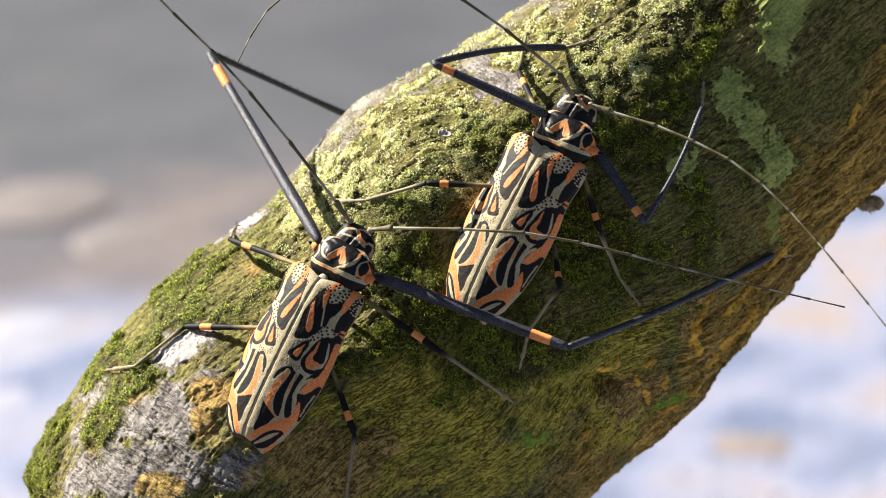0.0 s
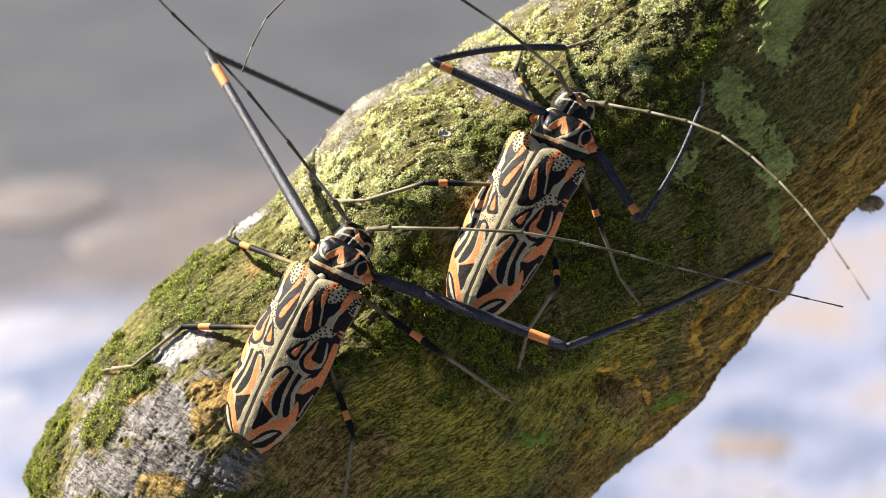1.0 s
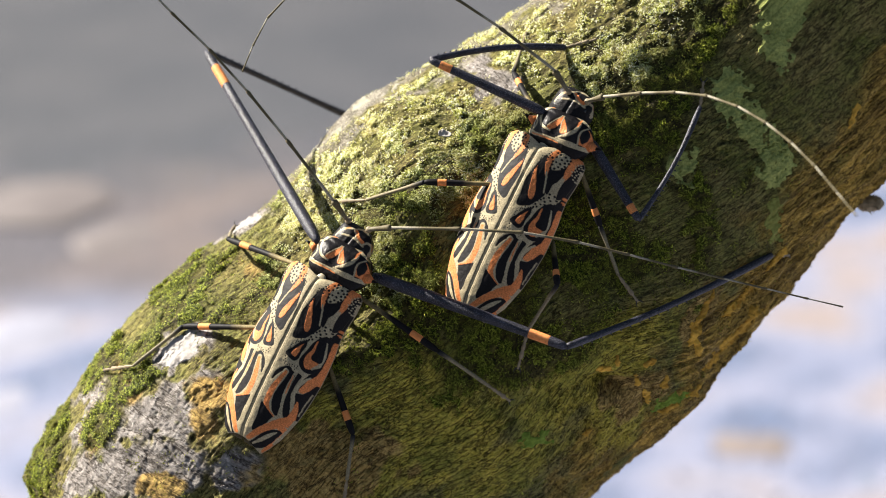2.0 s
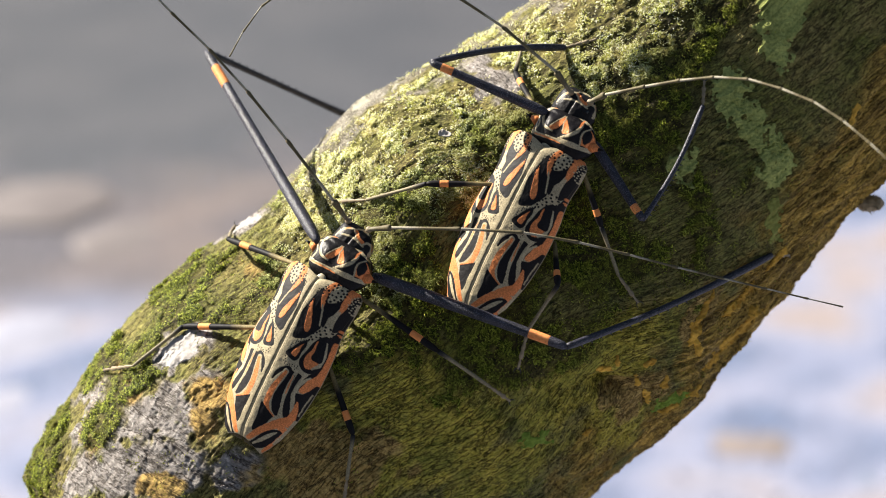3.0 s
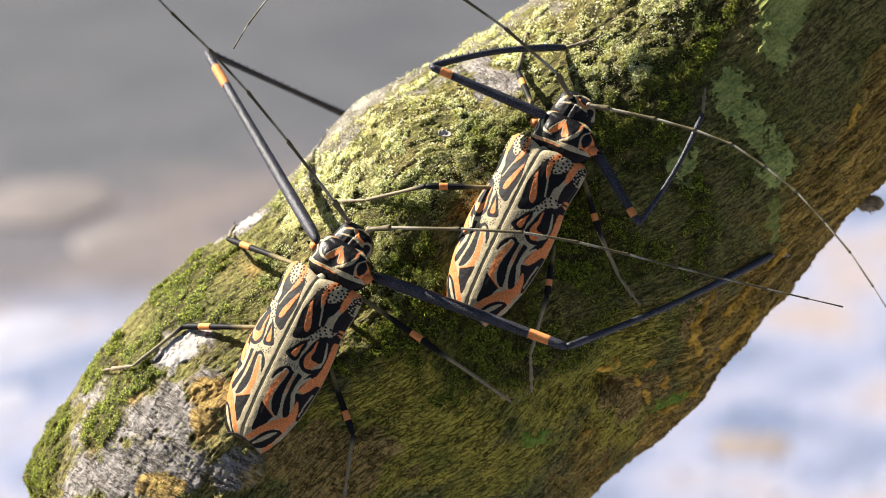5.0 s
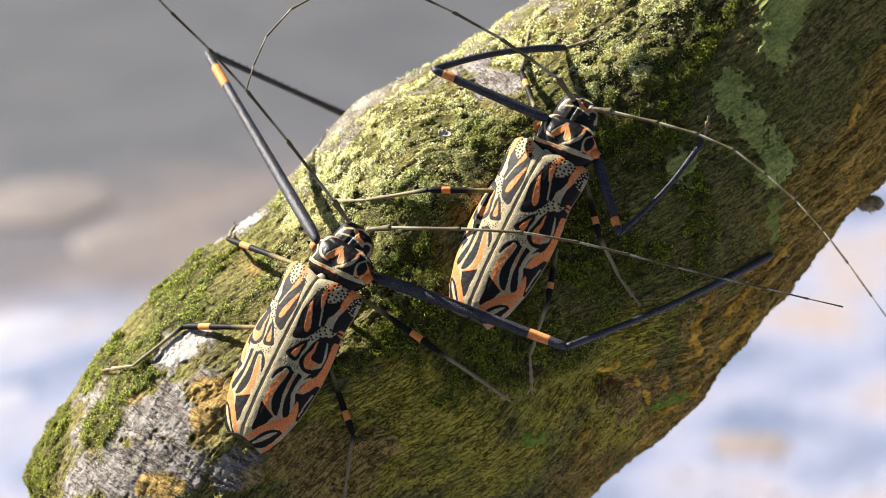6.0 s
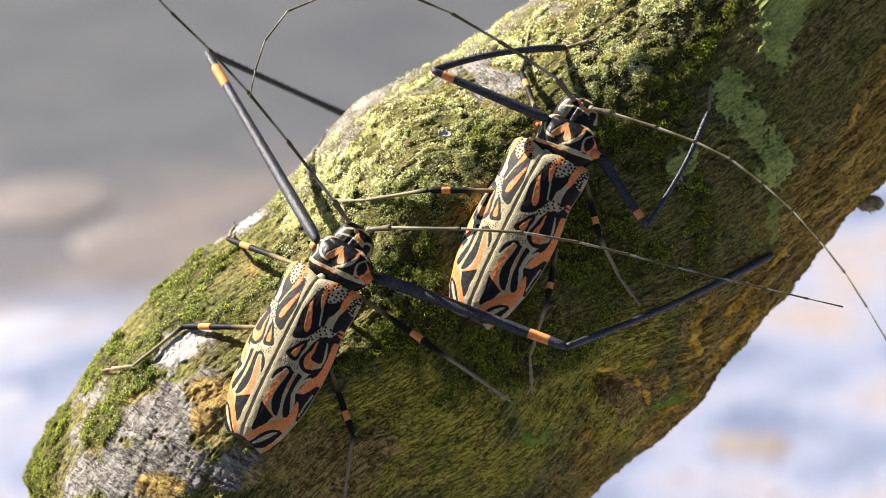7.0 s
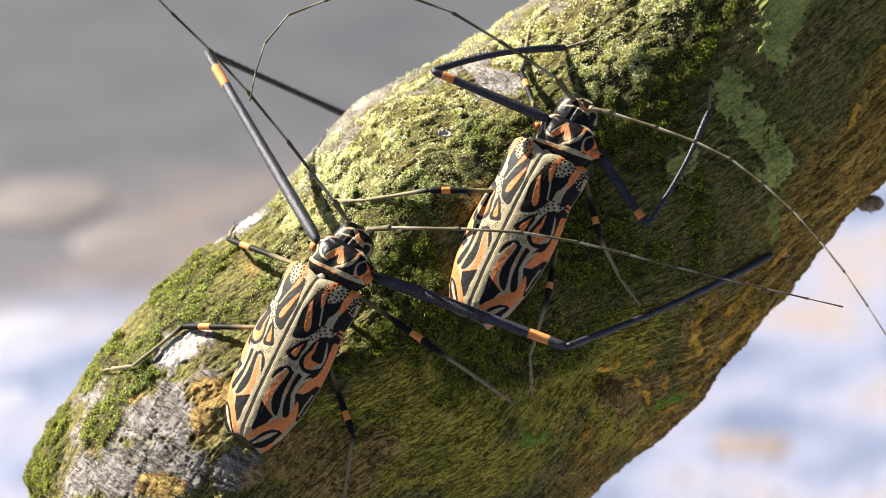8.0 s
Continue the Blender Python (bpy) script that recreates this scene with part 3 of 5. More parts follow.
    crust("bark_flake", "peeling ochre bark flake", OCHRE, ((125.0, 45.6, 1.0, 15.6, -20.0),), 0.7, 1.0, 0.2)
    crust("bark_flake", "peeling ochre bark flake", OCHRE, ((48.2, -36.6, 3.9, 1.5, 0.0),), 0.5, 1.4, 0.4)
    crust("bark_flake", "peeling ochre bark flake", OCHRE, ((93.7, -20.4, 6.6, 2.3, 40.0), (86.3, -27.1, 4.3, 1.6, 35.0)), 0.5, 1.5, 0.5)
    for x, y, rx, ry, turn in ((80.3, -35.0, 3.6, 1.3, 40), (85.5, -29.5, 4.2, 1.0, 45), (75.5, -42.5, 3.4, 1.2, 35), (68.0, -48.0, 3.0, 0.9, 30), (58.3, -40.5, 1.3, 3.2, 10),
                              (61.5, -33.4, 3.0, 1.0, 25), (52.0, -33.8, 1.0, 2.8, 0), (91.0, -13.5, 1.0, 5.0, -30), (100.5, -2.0, 1.0, 4.6, -35), (86.0, -18.5, 3.2, 1.0, 50), (66.0, -40.0, 2.4, 1.0, 60), (44.0, -55.0, 3.4, 0.8, 35)):
        crust("bark_flake", "peeling ochre bark flake", OCHRE, ((x, y, rx, ry, turn),), 0.8, 1.3, 0.3)
    crust("lichen_patch", "white crusty lichen on bare bark", LICHEN_GREY, ((-75.7, -29.9, 8.6, 3.4, 42.0),), 0.15, 0.8, 0.15)
    crust("lichen_patch", "white crusty lichen on bare bark", LICHEN_GREY, ((-60.8, 7.5, 5.3, 2.0, 33.0),), 0.35, 1.1, 0.3)
    crust("lichen_patch", "small white crusty lichen spot", LICHEN_DIM, ((-25.1, 45.2, 2.6, 0.8, 33.0),), 0.25, 1.3, 0.3)
    crust("lichen_patch", "small white crusty lichen spot", LICHEN_DIM, ((-14.6, 48.7, 2.0, 0.7, 33.0),), 0.25, 1.3, 0.3)
    crust("lichen_patch", "small white crusty lichen spot", LICHEN_DIM, ((-33.2, 36.2, 2.3, 0.8, 33.0),), 0.25, 1.3, 0.3)
    crust("lichen_patch", "small white crusty lichen spot", LICHEN_DIM, ((-22.0, 38.7, 1.3, 0.7, 33.0),), 0.25, 1.3, 0.3)
    crust("lichen_patch", "small white crusty lichen spot", LICHEN_DIM, ((-38.9, 31.1, 1.5, 0.7, 33.0),), 0.25, 1.3, 0.3)
    crust("lichen_patch", "small white crusty lichen spot", LICHEN_DIM, ((21.3, 72.5, 1.6, 0.7, 33.0),), 0.25, 1.3, 0.3)
    crust("lichen_patch", "small blue-white crusty lichen", LICHEN_GREY, ((1.0, 33.5, 1.5, 0.8, 0.0),), 0.3, 1.0)

    return q, nrm, moss, damp, on


TRUNK = build_trunk()


def build_moss():
    """Creeping fronds: bent strips that lie over the bark."""
    q, nrm, moss, damp, on = TRUNK
    rng = np.random.default_rng(4)
    want = 270000
    w = np.where(on, moss ** 1.5, 0) * (0.07 + smooth(-0.25, 0.40, layered(q / 2.6 + 11, 2))) * (0.20 + smooth(-0.35, 0.12, layered(q / 9.0 + 47, 3)))
    stray = np.where(on, 0.010 * (layered(q / 7.0 + 3, 2) > 0.35), 0)
    w = np.maximum(w, stray)
    pick = rng.choice(len(q), want, p=w / w.sum())
    n = nrm[pick]
    o = q[pick] + rng.normal(0, 0.25, (want, 3))
    side = np.cross(n, rng.normal(0, 1, (want, 3)))
    side /= np.linalg.norm(side, axis=1)[:, None]
    drift = np.column_stack([layered(o / 5.0, 2), layered(o / 5.0 + 40, 2), 0 * o[:, 0]])
    way = np.cross(n, side) + 0.7 * drift
    way /= np.linalg.norm(way, axis=1)[:, None]
    side = np.cross(way, n)
    side /= np.linalg.norm(side, axis=1)[:, None] + 1e-9
    tuft = 0.65 + 0.55 * smooth(-0.5, 0.6, layered(o / 2.6 + 11, 2))[:, None]
    ln = rng.uniform(0.3, 1.1, want)[:, None] * tuft
    wd = rng.uniform(0.07, 0.16, want)[:, None]
    up = rng.uniform(0.05, 0.9, want)[:, None]
    lift = (0.1 + rng.random((want, 1)) * 0.9) * (tuft - 0.6)
    a = o + n * lift * 0.6
    b = a + way * ln * 0.35 + n * up * ln * 0.45
    c = a + way * ln * 0.75 + n * up * ln * 0.55
    t = a + way * ln * 1.05 + n * up * ln * 0.25
    v = np.stack([a - side * wd * .6, a + side * wd * .6, b - side * wd, b + side * wd, c - side * wd * .8, c + side * wd * .8, t], 1).reshape(-1, 3)
    k = np.arange(want)[:, None] * 7
    quads = np.concatenate([k + [0, 1, 3, 2], k + [2, 3, 5, 4]])
    tris = k + [4, 5, 6]
    me = as_mesh("moss", in_metres(v), [tuple(f) for f in quads] + [tuple(f) for f in tris], MOSS)
    # each frond takes the painted shade of its place on the trunk
    frond_shade = np.repeat(damp[pick], 7)
    me.attributes.new("damp", "FLOAT", "POINT").data.foreach_set("value", frond_shade.astype(np.float32))
    ob = new("moss", me)
    ob.matrix_basis = STAGE
    tagged(ob, "yellow-green creeping moss fronds covering the bark", "moss", kind="stuff")


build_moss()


def build_twig_stub():
    """A dead bud that sticks out of the trunk's shaded flank."""
    stub = new("twig_stub")
    stub.matrix_basis = STAGE @ Matrix.Translation(Vector((129.2, 14.2, -58.0)) * MM) @ Matrix.Scale(1.02, 4)
    rng = random.Random(8)
    pieces = []
    st = [(-6, 1.1), (-3, 1.3), (0, 1.5), (1.5, 2.4), (3.5, 2.9), (5.5, 2.5), (7, 1.9), (8.2, 0.7)]
    v, f = tube([(x, r * rng.uniform(0.85, 1.1)) for x, r in st], 12)
    pieces.append((v, f))
    for i in range(16):
        a = rng.uniform(0, 6.28)
        pieces.append(cone((rng.uniform(1, 6), 1.8 * math.cos(a), 1.8 * math.sin(a)), (rng.uniform(0.5, 1.4), math.cos(a), math.sin(a)), rng.uniform(1.2, 2.2), 0.7))
    v, f = merged(*pieces)
    part("bud", as_mesh("bud", in_metres(v), f, KNOT, False), stub)
    tagged(stub, "dead dark brown bud on the trunk's flank", "twig")


build_twig_stub()


# ---- the beetles ----
CREAM_C, BLACK_C, ORANGE_C = (0.405, 0.34, 0.215), (0.010, 0.009, 0.010), (0.68, 0.225, 0.075)
TONES = {"C": CREAM_C, "K": BLACK_C, "O": ORANGE_C}


def dense(points, closed):
    k = np.asarray(points, float)
    if closed:
        k = np.vstack([k, k[:1]])
    return curve_at(k, np.linspace(0, len(k) - 1, 10 * len(k)))


def line_cover(xy, points, widths, soft=0.11):
    """How far each place is covered by a stroke of changing width."""
    c = dense(points, False)
    w = np.interp(np.linspace(0, 1, len(c)), np.linspace(0, 1, len(widths)), widths) / 2
    best = np.full(len(xy), -9.0)
    for a, b, wa, wb in zip(c[:-1], c[1:], w[:-1], w[1:]):
        ab = b - a
        t = np.clip(((xy - a) @ ab) / (ab @ ab + 1e-12), 0, 1)
        dist = np.hypot(*(xy - a - t[:, None] * ab).T)
        best = np.maximum(best, wa + (wb - wa) * t - dist)
    return smooth(-soft, soft, best)


def patch_cover(xy, points, soft=0.09, grow=0.0):
    c = dense(points, True)
    inside = np.zeros(len(xy), bool)
    near = np.full(len(xy), 9.0)
    for a, b in zip(c, np.roll(c, -1, axis=0)):
        ab = b - a
        t = np.clip(((xy - a) @ ab) / (ab @ ab + 1e-12), 0, 1)
        near = np.minimum(near, np.hypot(*(xy - a - t[:, None] * ab).T))
        cross = (a[1] > xy[:, 1]) != (b[1] > xy[:, 1])
        with np.errstate(divide="ignore", invalid="ignore"):
            inside ^= cross & (xy[:, 0] < (b[0] - a[0]) * (xy[:, 1] - a[1]) / (b[1] - a[1]) + a[0])
    return smooth(-soft, soft, np.where(inside, near, -near) + grow)


class Paint:
    """Markings laid over one another on a back, in its flat plan (millimetres)."""

    def __init__(self, xy, ground):
        self.xy = xy + 0.07 * np.column_stack([layered(np.column_stack([xy, 0 * xy[:, 0]]) / 0.8, 2), layered(np.column_stack([xy, 0 * xy[:, 0]]) / 0.8 + 9, 2)])
        self.rgb = np.tile(np.asarray(TONES[ground]), (len(xy), 1))

    def lay(self, tone, cover):
        self.rgb += cover[:, None] * (np.asarray(TONES[tone]) - self.rgb)

    def line(self, tone, widths, *points):
        self.lay(tone, line_cover(self.xy, points, widths))

    def patch(self, tone, *points):
        self.lay(tone, patch_cover(self.xy, points, grow=0.20 if tone == "K" else 0.0))

    def dots(self, tone, count, radius, seed, *region):
        """Round pits of one tone scattered in a region."""
        rng = np.random.default_rng(seed)
        r = np.asarray(region)
        tried = rng.uniform(r.min(0), r.max(0), (count * 12, 2))
        tried = tried[patch_cover(tried, region) > 0.5]
        kept = []
        for c in tried:
            if all(np.hypot(*(c - k)) > radius * 2.7 for k in kept):
                kept.append(c)
            if len(kept) == count:
                break
        for c in kept:
            d = np.hypot(*(self.xy - c).T)
            self.lay(tone, smooth(radius * 1.3, radius * 0.7, d))


def elytron_marks(xy):
    p = Paint(xy, "C")
    # shoulder: black fields round two orange arms and a pitted pale field
    p.patch("K", (1.23, 10.76), (1.80, 13.81), (2.39, 16.70), (3.38, 19.07), (4.77, 16.32), (6.37, 12.59), (7.48, 9.23), (6.93, 7.25), (6.08, 5.50), (4.70, 3.82), (2.14, 3.06), (1.78, 6.49))
    p.patch("O", (2.37, 15.41), (3.35, 12.74), (4.45, 10.22), (5.20, 7.94), (5.15, 6.03), (3.97, 6.18), (3.21, 8.47), (2.54, 11.44), (2.07, 13.96))
    p.patch("K", (4.53, 17.09), (4.91, 19.91), (5.95, 22.35), (7.66, 22.50), (9.04, 22.50), (9.92, 20.97), (10.00, 19.14), (9.72, 17.09), (9.01, 13.88), (8.21, 12.21), (8.02, 9.31), (6.71, 11.90), (5.47, 14.80))
    p.patch("C", (5.80, 17.01), (5.54, 19.14), (5.96, 21.58), (7.72, 22.50), (9.01, 22.27), (9.60, 20.21), (9.17, 18.23), (7.97, 16.78), (6.50, 16.09))
    p.patch("K", (11.49, 20.29), (12.22, 21.43), (12.80, 19.83), (12.92, 18.23), (12.77, 15.33), (12.37, 12.36), (11.72, 10.15), (10.74, 9.23), (9.62, 10.68), (10.11, 12.74), (10.90, 15.10), (11.28, 17.54))
    p.line("O", (0.85, 1.61, 1.70, 1.27, 0.51), (6.87, 22.50), (5.56, 22.12), (4.75, 19.83), (4.62, 17.54), (5.25, 15.48), (5.75, 13.88))
    p.line("C", (0.5, 0.5, 0.4), (5.47, 14.80), (6.43, 12.21), (7.20, 9.08))
    p.line("O", (2.04, 2.38, 1.87, 1.53, 0.51), (11.19, 22.50), (10.71, 21.58), (10.51, 19.60), (10.41, 16.93), (10.24, 14.49))
    p.line("C", (0.5, 1.2, 1.9, 2.4), (10.29, 15.10), (9.67, 12.66), (9.38, 10.15), (9.57, 6.94))
    p.dots("K", 46, 0.33, 1, (5.68, 15.87), (4.78, 18.92), (5.63, 21.81), (7.66, 22.50), (9.19, 22.42), (9.79, 19.53), (9.15, 16.93), (7.56, 15.64))
    p.dots("C", 22, 0.22, 2, (10.93, 17.09), (11.26, 20.14), (12.08, 21.58), (12.78, 19.91), (12.89, 16.78), (12.30, 15.33))
    p.dots("K", 12, 0.24, 7, (2.30, 16.86), (2.66, 19.30), (4.21, 21.13), (4.35, 19.07), (4.10, 17.47))
    p.line("C", (0.22, 0.28, 0.22), (12.86, 19.30), (12.80, 15.64), (12.37, 12.21), (11.90, 9.77))
    p.patch("K", (11.90, 9.77), (12.38, 12.13), (12.78, 15.41), (12.60, 13.88), (12.26, 10.83), (12.33, 7.40), (12.38, 6.03), (11.28, 7.40))
    p.dots("O", 9, 0.42, 4, (11.97, 9.46), (12.35, 11.82), (12.72, 14.80), (12.57, 13.65), (12.23, 10.38), (12.24, 8.32))
    p.dots("K", 34, 0.30, 3, (7.56, 8.70), (9.59, 9.92), (11.12, 9.16), (12.12, 8.47), (12.11, 5.80), (10.25, 6.64), (8.11, 5.34), (7.24, 3.74), (6.14, 4.66))
    p.dots("K", 26, 0.20, 11, (1.40, 10.45), (2.19, 15.71), (2.12, 18.99), (3.29, 18.84), (2.82, 15.26), (2.46, 11.75), (2.37, 7.63))
    p.dots("K", 30, 0.17, 12, (2.59, -4.87), (2.99, 1.68), (6.45, 4.81), (6.46, 3.67), (3.55, 0.69), (2.10, -2.43), (4.35, -3.96), (7.13, -3.88), (6.55, -5.48))
    # middle: a small eye, a hooked eye and a long orange margin
    p.patch("K", (6.22, 3.74), (4.94, 2.52), (3.65, 0.39), (2.38, -1.75), (3.51, -2.59), (5.15, -2.97), (6.09, -1.98), (6.12, 0.08), (6.47, 2.22))
    p.patch("O", (5.79, 2.60), (4.37, 0.39), (3.77, -1.37), (5.05, -1.98), (5.54, -0.60), (5.58, 1.23))
    p.patch("K", (8.96, 6.03), (7.95, 3.44), (7.26, 0.31), (6.85, -2.21), (7.85, -3.88), (9.47, -4.57), (11.39, -3.81), (12.71, -2.13), (12.91, 0.23), (12.42, 3.51), (11.64, 6.49), (10.25, 7.02))
    p.patch("O", (8.63, 4.96), (8.47, 2.29), (7.82, 0.08), (7.81, -2.05), (9.04, -3.58), (10.36, -3.12), (11.32, -1.82), (11.92, 0.77), (11.41, 3.74), (10.56, 5.42))
    p.line("C", (0.5, 0.9, 1.0, 0.5), (10.82, 5.34), (11.89, 1.84), (11.89, -0.91), (10.54, -3.04))
    p.patch("K", (9.09, 5.42), (9.95, 6.11), (10.66, 5.11), (11.46, 1.91), (11.59, -0.38), (10.50, -0.53), (9.34, -0.15), (9.37, 2.06))
    p.line("K", (1.2, 1.5, 1.6, 1.6, 1.4, 1.2, 0.8), (11.96, 6.79), (12.70, 3.59), (13.05, 0.31), (12.71, -2.74), (11.24, -5.18), (9.77, -8.61), (9.42, -10.90))
    p.line("C", (0.4, 0.8, 0.6), (9.34, -10.29), (10.07, -7.47), (11.24, -5.56))
    p.line("O", (0.85, 1.27, 1.53, 1.87, 2.72, 1.53), (12.38, 6.26), (13.02, 2.83), (13.29, -0.83), (13.11, -4.42), (12.12, -7.16), (10.71, -9.83))
    # hind third: black with flowing pale and orange lines
    p.line("K", (0.5, 1.2, 1.3, 1.2, 0.7), (1.97, -10.29), (2.47, -8.23), (3.70, -6.63), (5.25, -5.71), (6.03, -6.70))
    p.patch("K", (5.69, -5.94), (5.46, -8.76), (4.92, -11.43), (4.53, -14.33), (5.04, -17.07), (6.47, -19.21), (7.86, -19.29), (7.88, -16.85), (7.19, -14.18), (7.23, -11.43), (7.40, -8.08), (7.12, -6.40))
    p.line("C", (1.6, 2.5, 2.7, 2.6, 2.4, 1.2), (4.70, -6.86), (3.42, -11.28), (2.86, -15.17), (3.26, -17.91), (4.62, -19.82), (6.91, -20.73))
    p.line("O", (0.94, 1.61, 1.78, 1.70, 1.53, 0.77), (4.79, -7.01), (3.60, -11.36), (3.21, -15.17), (3.52, -17.76), (4.88, -19.51), (6.97, -20.35))
    p.line("C", (0.5, 0.9, 1.0, 1.0, 1.3), (7.12, -6.32), (7.09, -9.68), (7.19, -13.26), (7.78, -16.54), (8.29, -19.59))
    p.line("O", (0.26, 0.42, 0.26), (7.11, -7.01), (7.15, -10.21), (7.23, -12.65))
    p.patch("K", (8.08, -5.94), (7.86, -8.38), (7.80, -12.04), (8.09, -15.47), (9.01, -18.52), (10.07, -19.82), (10.62, -18.45), (10.35, -15.93), (9.36, -13.80), (8.85, -11.43), (8.95, -8.69), (9.11, -6.40))
    p.line("C", (0.6, 1.1, 1.3, 1.3, 0.6), (9.60, -5.94), (9.26, -9.37), (9.27, -12.04), (10.01, -14.33), (10.65, -17.68))
    p.patch("K", (9.78, -11.28), (11.21, -10.75), (12.38, -9.14), (13.33, -6.93), (13.23, -9.53), (12.84, -13.11), (12.32, -16.69), (11.81, -19.13), (11.21, -17.76), (10.78, -14.79))
    p.line("C", (0.2, 0.25, 0.2), (13.05, -9.68), (12.56, -13.26), (12.11, -16.92))
    p.patch("K", (2.16, -17.91), (4.37, -19.21), (6.68, -20.51), (6.53, -21.80), (4.55, -23.94), (2.64, -26.22), (2.50, -22.03))
    p.line("C", (0.6, 1.5, 1.5), (5.76, -23.33), (7.18, -20.96), (8.56, -19.44))
    p.line("O", (1.36, 1.78, 2.04, 2.38, 2.12), (2.07, -29.58), (4.24, -26.22), (6.61, -23.40), (8.96, -21.04), (10.40, -19.59))
    p.line("O", (2.21, 1.70, 1.19, 0.42), (10.45, -20.28), (11.02, -17.99), (11.13, -15.47), (10.89, -13.49))
    p.line("O", (2.21, 1.87), (8.72, -21.65), (10.22, -22.49))
    p.patch("K", (2.67, -30.80), (3.81, -29.27), (5.29, -26.76), (7.07, -24.55), (8.95, -23.33), (10.09, -23.63), (9.53, -25.84), (7.94, -28.21), (5.80, -30.04), (4.00, -30.80))
    p.line("C", (0.4, 1.0, 0.9, 0.3), (3.74, -30.34), (5.93, -27.75), (7.78, -25.39), (9.00, -23.94))
    p.line("O", (0.59, 0.77, 0.51), (10.50, -23.63), (8.98, -27.22), (6.81, -30.34))
    p.line("C", (0.5, 0.5, 0.5), (11.90, -18.75), (10.52, -23.63), (8.89, -27.37))
    p.line("C", (1.1, 1.0, 0.9, 0.9), (0.05, 20.5), (0.05, 2.3), (0.05, -14.6), (0.05, -30.8))
    p.line("K", (0.10, 0.16, 0.16, 0.10), (0.62, 19.5), (0.58, 2.2), (0.56, -14.6), (0.52, -30.3))

    return p.rgb


def pronotum_marks(xy):
    p = Paint(xy, "K")
    p.line("C", (0.6, 0.9, 0.9, 0.7), (-2.06, 26.78), (-5.18, 27.27), (-7.03, 29.21), (-7.28, 31.50), (-5.84, 33.34))
    p.line("C", (0.8, 0.9, 0.9, 0.8), (-7.46, 31.18), (-5.57, 33.43), (-2.87, 34.08), (0.84, 34.24), (6.86, 32.94))
    p.line("C", (0.4, 0.5, 0.5, 0.4), (-6.26, 33.19), (-3.86, 33.90), (-0.52, 34.29), (4.38, 33.78), (7.58, 32.35))
    p.line("O", (0.4, 0.6, 0.4), (-5.63, 33.41), (-2.87, 34.08), (0.73, 34.29))
    p.patch("O", (-3.19, 27.43), (-2.33, 29.13), (-1.40, 31.11), (-0.71, 32.19), (-0.26, 30.12), (-0.97, 28.18), (-2.21, 27.10))
    p.patch("O", (-0.52, 31.91), (1.84, 29.90), (2.89, 28.12), (0.98, 27.37), (0.27, 29.09))
    p.line("C", (0.25, 0.35), (-3.19, 27.80), (-1.12, 32.14))
    p.line("C", (0.25, 0.35), (0.74, 27.81), (-0.57, 32.27))
    p.line("C", (0.5, 1.0, 1.1, 0.9, 0.5), (1.12, 26.13), (3.63, 27.96), (4.81, 30.13), (4.79, 31.85), (4.37, 33.33))
    p.line("O", (0.4, 0.8, 0.4), (4.57, 31.25), (4.50, 32.48), (4.37, 33.33))
    p.patch("O", (6.55, 31.19), (7.92, 31.56), (9.34, 30.05), (9.88, 28.33), (9.95, 27.29), (9.40, 26.75), (7.68, 26.75), (6.61, 26.78), (6.36, 28.86))
    p.patch("K", (6.79, 28.60), (6.64, 30.39), (7.40, 31.35), (8.48, 30.36), (8.46, 28.62), (7.66, 27.47))
    p.line("C", (0.4, 0.5, 0.4), (6.77, 26.68), (6.28, 28.96), (6.47, 30.89), (7.36, 31.94))
    p.patch("O", (-9.48, 27.33), (-9.48, 27.96), (-9.45, 26.28), (-9.48, 25.14), (-9.48, 25.85))
    p.line("C", (0.6, 0.7, 0.6), (-9.48, 27.69), (-9.49, 29.62), (-8.09, 30.70))
    p.line("C", (0.5, 0.6, 0.6), (-9.05, 29.23), (-7.40, 27.33), (-7.85, 25.08))
    p.line("C", (1.2, 1.0, 0.9, 0.9, 1.1, 1.1), (-9.18, 24.45), (-5.25, 24.37), (-1.02, 24.83), (3.03, 25.12), (6.41, 25.51), (9.23, 26.26))
    p.line("O", (0.3, 0.4, 0.3), (-7.38, 24.17), (-2.46, 24.42), (1.60, 24.59))
    p.line("C", (0.5, 0.6, 0.5), (0.58, 25.65), (4.01, 25.86), (6.80, 26.34))

    return p.rgb


def head_marks(xy):
    p = Paint(xy, "K")
    p.line("C", (0.6, 0.7, 0.7, 0.5), (-4.79, 35.11), (-4.35, 37.34), (-2.74, 39.27), (-0.82, 40.41))
    p.line("O", (0.4, 0.5, 0.4), (-4.65, 36.08), (-3.86, 37.94), (-2.68, 39.58))
    p.patch("O", (-1.07, 40.10), (-0.25, 40.25), (1.68, 39.50), (3.78, 39.12), (3.75, 38.14), (2.04, 38.38), (0.27, 39.18))
    p.line("C", (0.3, 0.4, 0.3), (-1.17, 40.00), (0.93, 38.74), (3.20, 38.07))
    p.line("C", (0.5, 0.7, 0.6, 0.5), (3.85, 38.25), (4.38, 39.50), (5.66, 39.50), (6.34, 38.32), (6.34, 37.18))
    p.patch("O", (5.25, 40.02), (5.34, 39.92), (6.04, 38.91), (6.13, 38.74))
    p.line("C", (0.5, 0.6, 0.5), (-0.84, 40.71), (0.37, 41.39), (2.51, 41.40))
    p.line("C", (0.5, 0.6, 0.5), (-2.98, 36.80), (0.39, 38.08), (4.26, 37.98))
    p.line("C", (0.4, 0.5, 0.4), (6.43, 36.43), (6.63, 37.49), (6.24, 38.54))

    return p.rgb


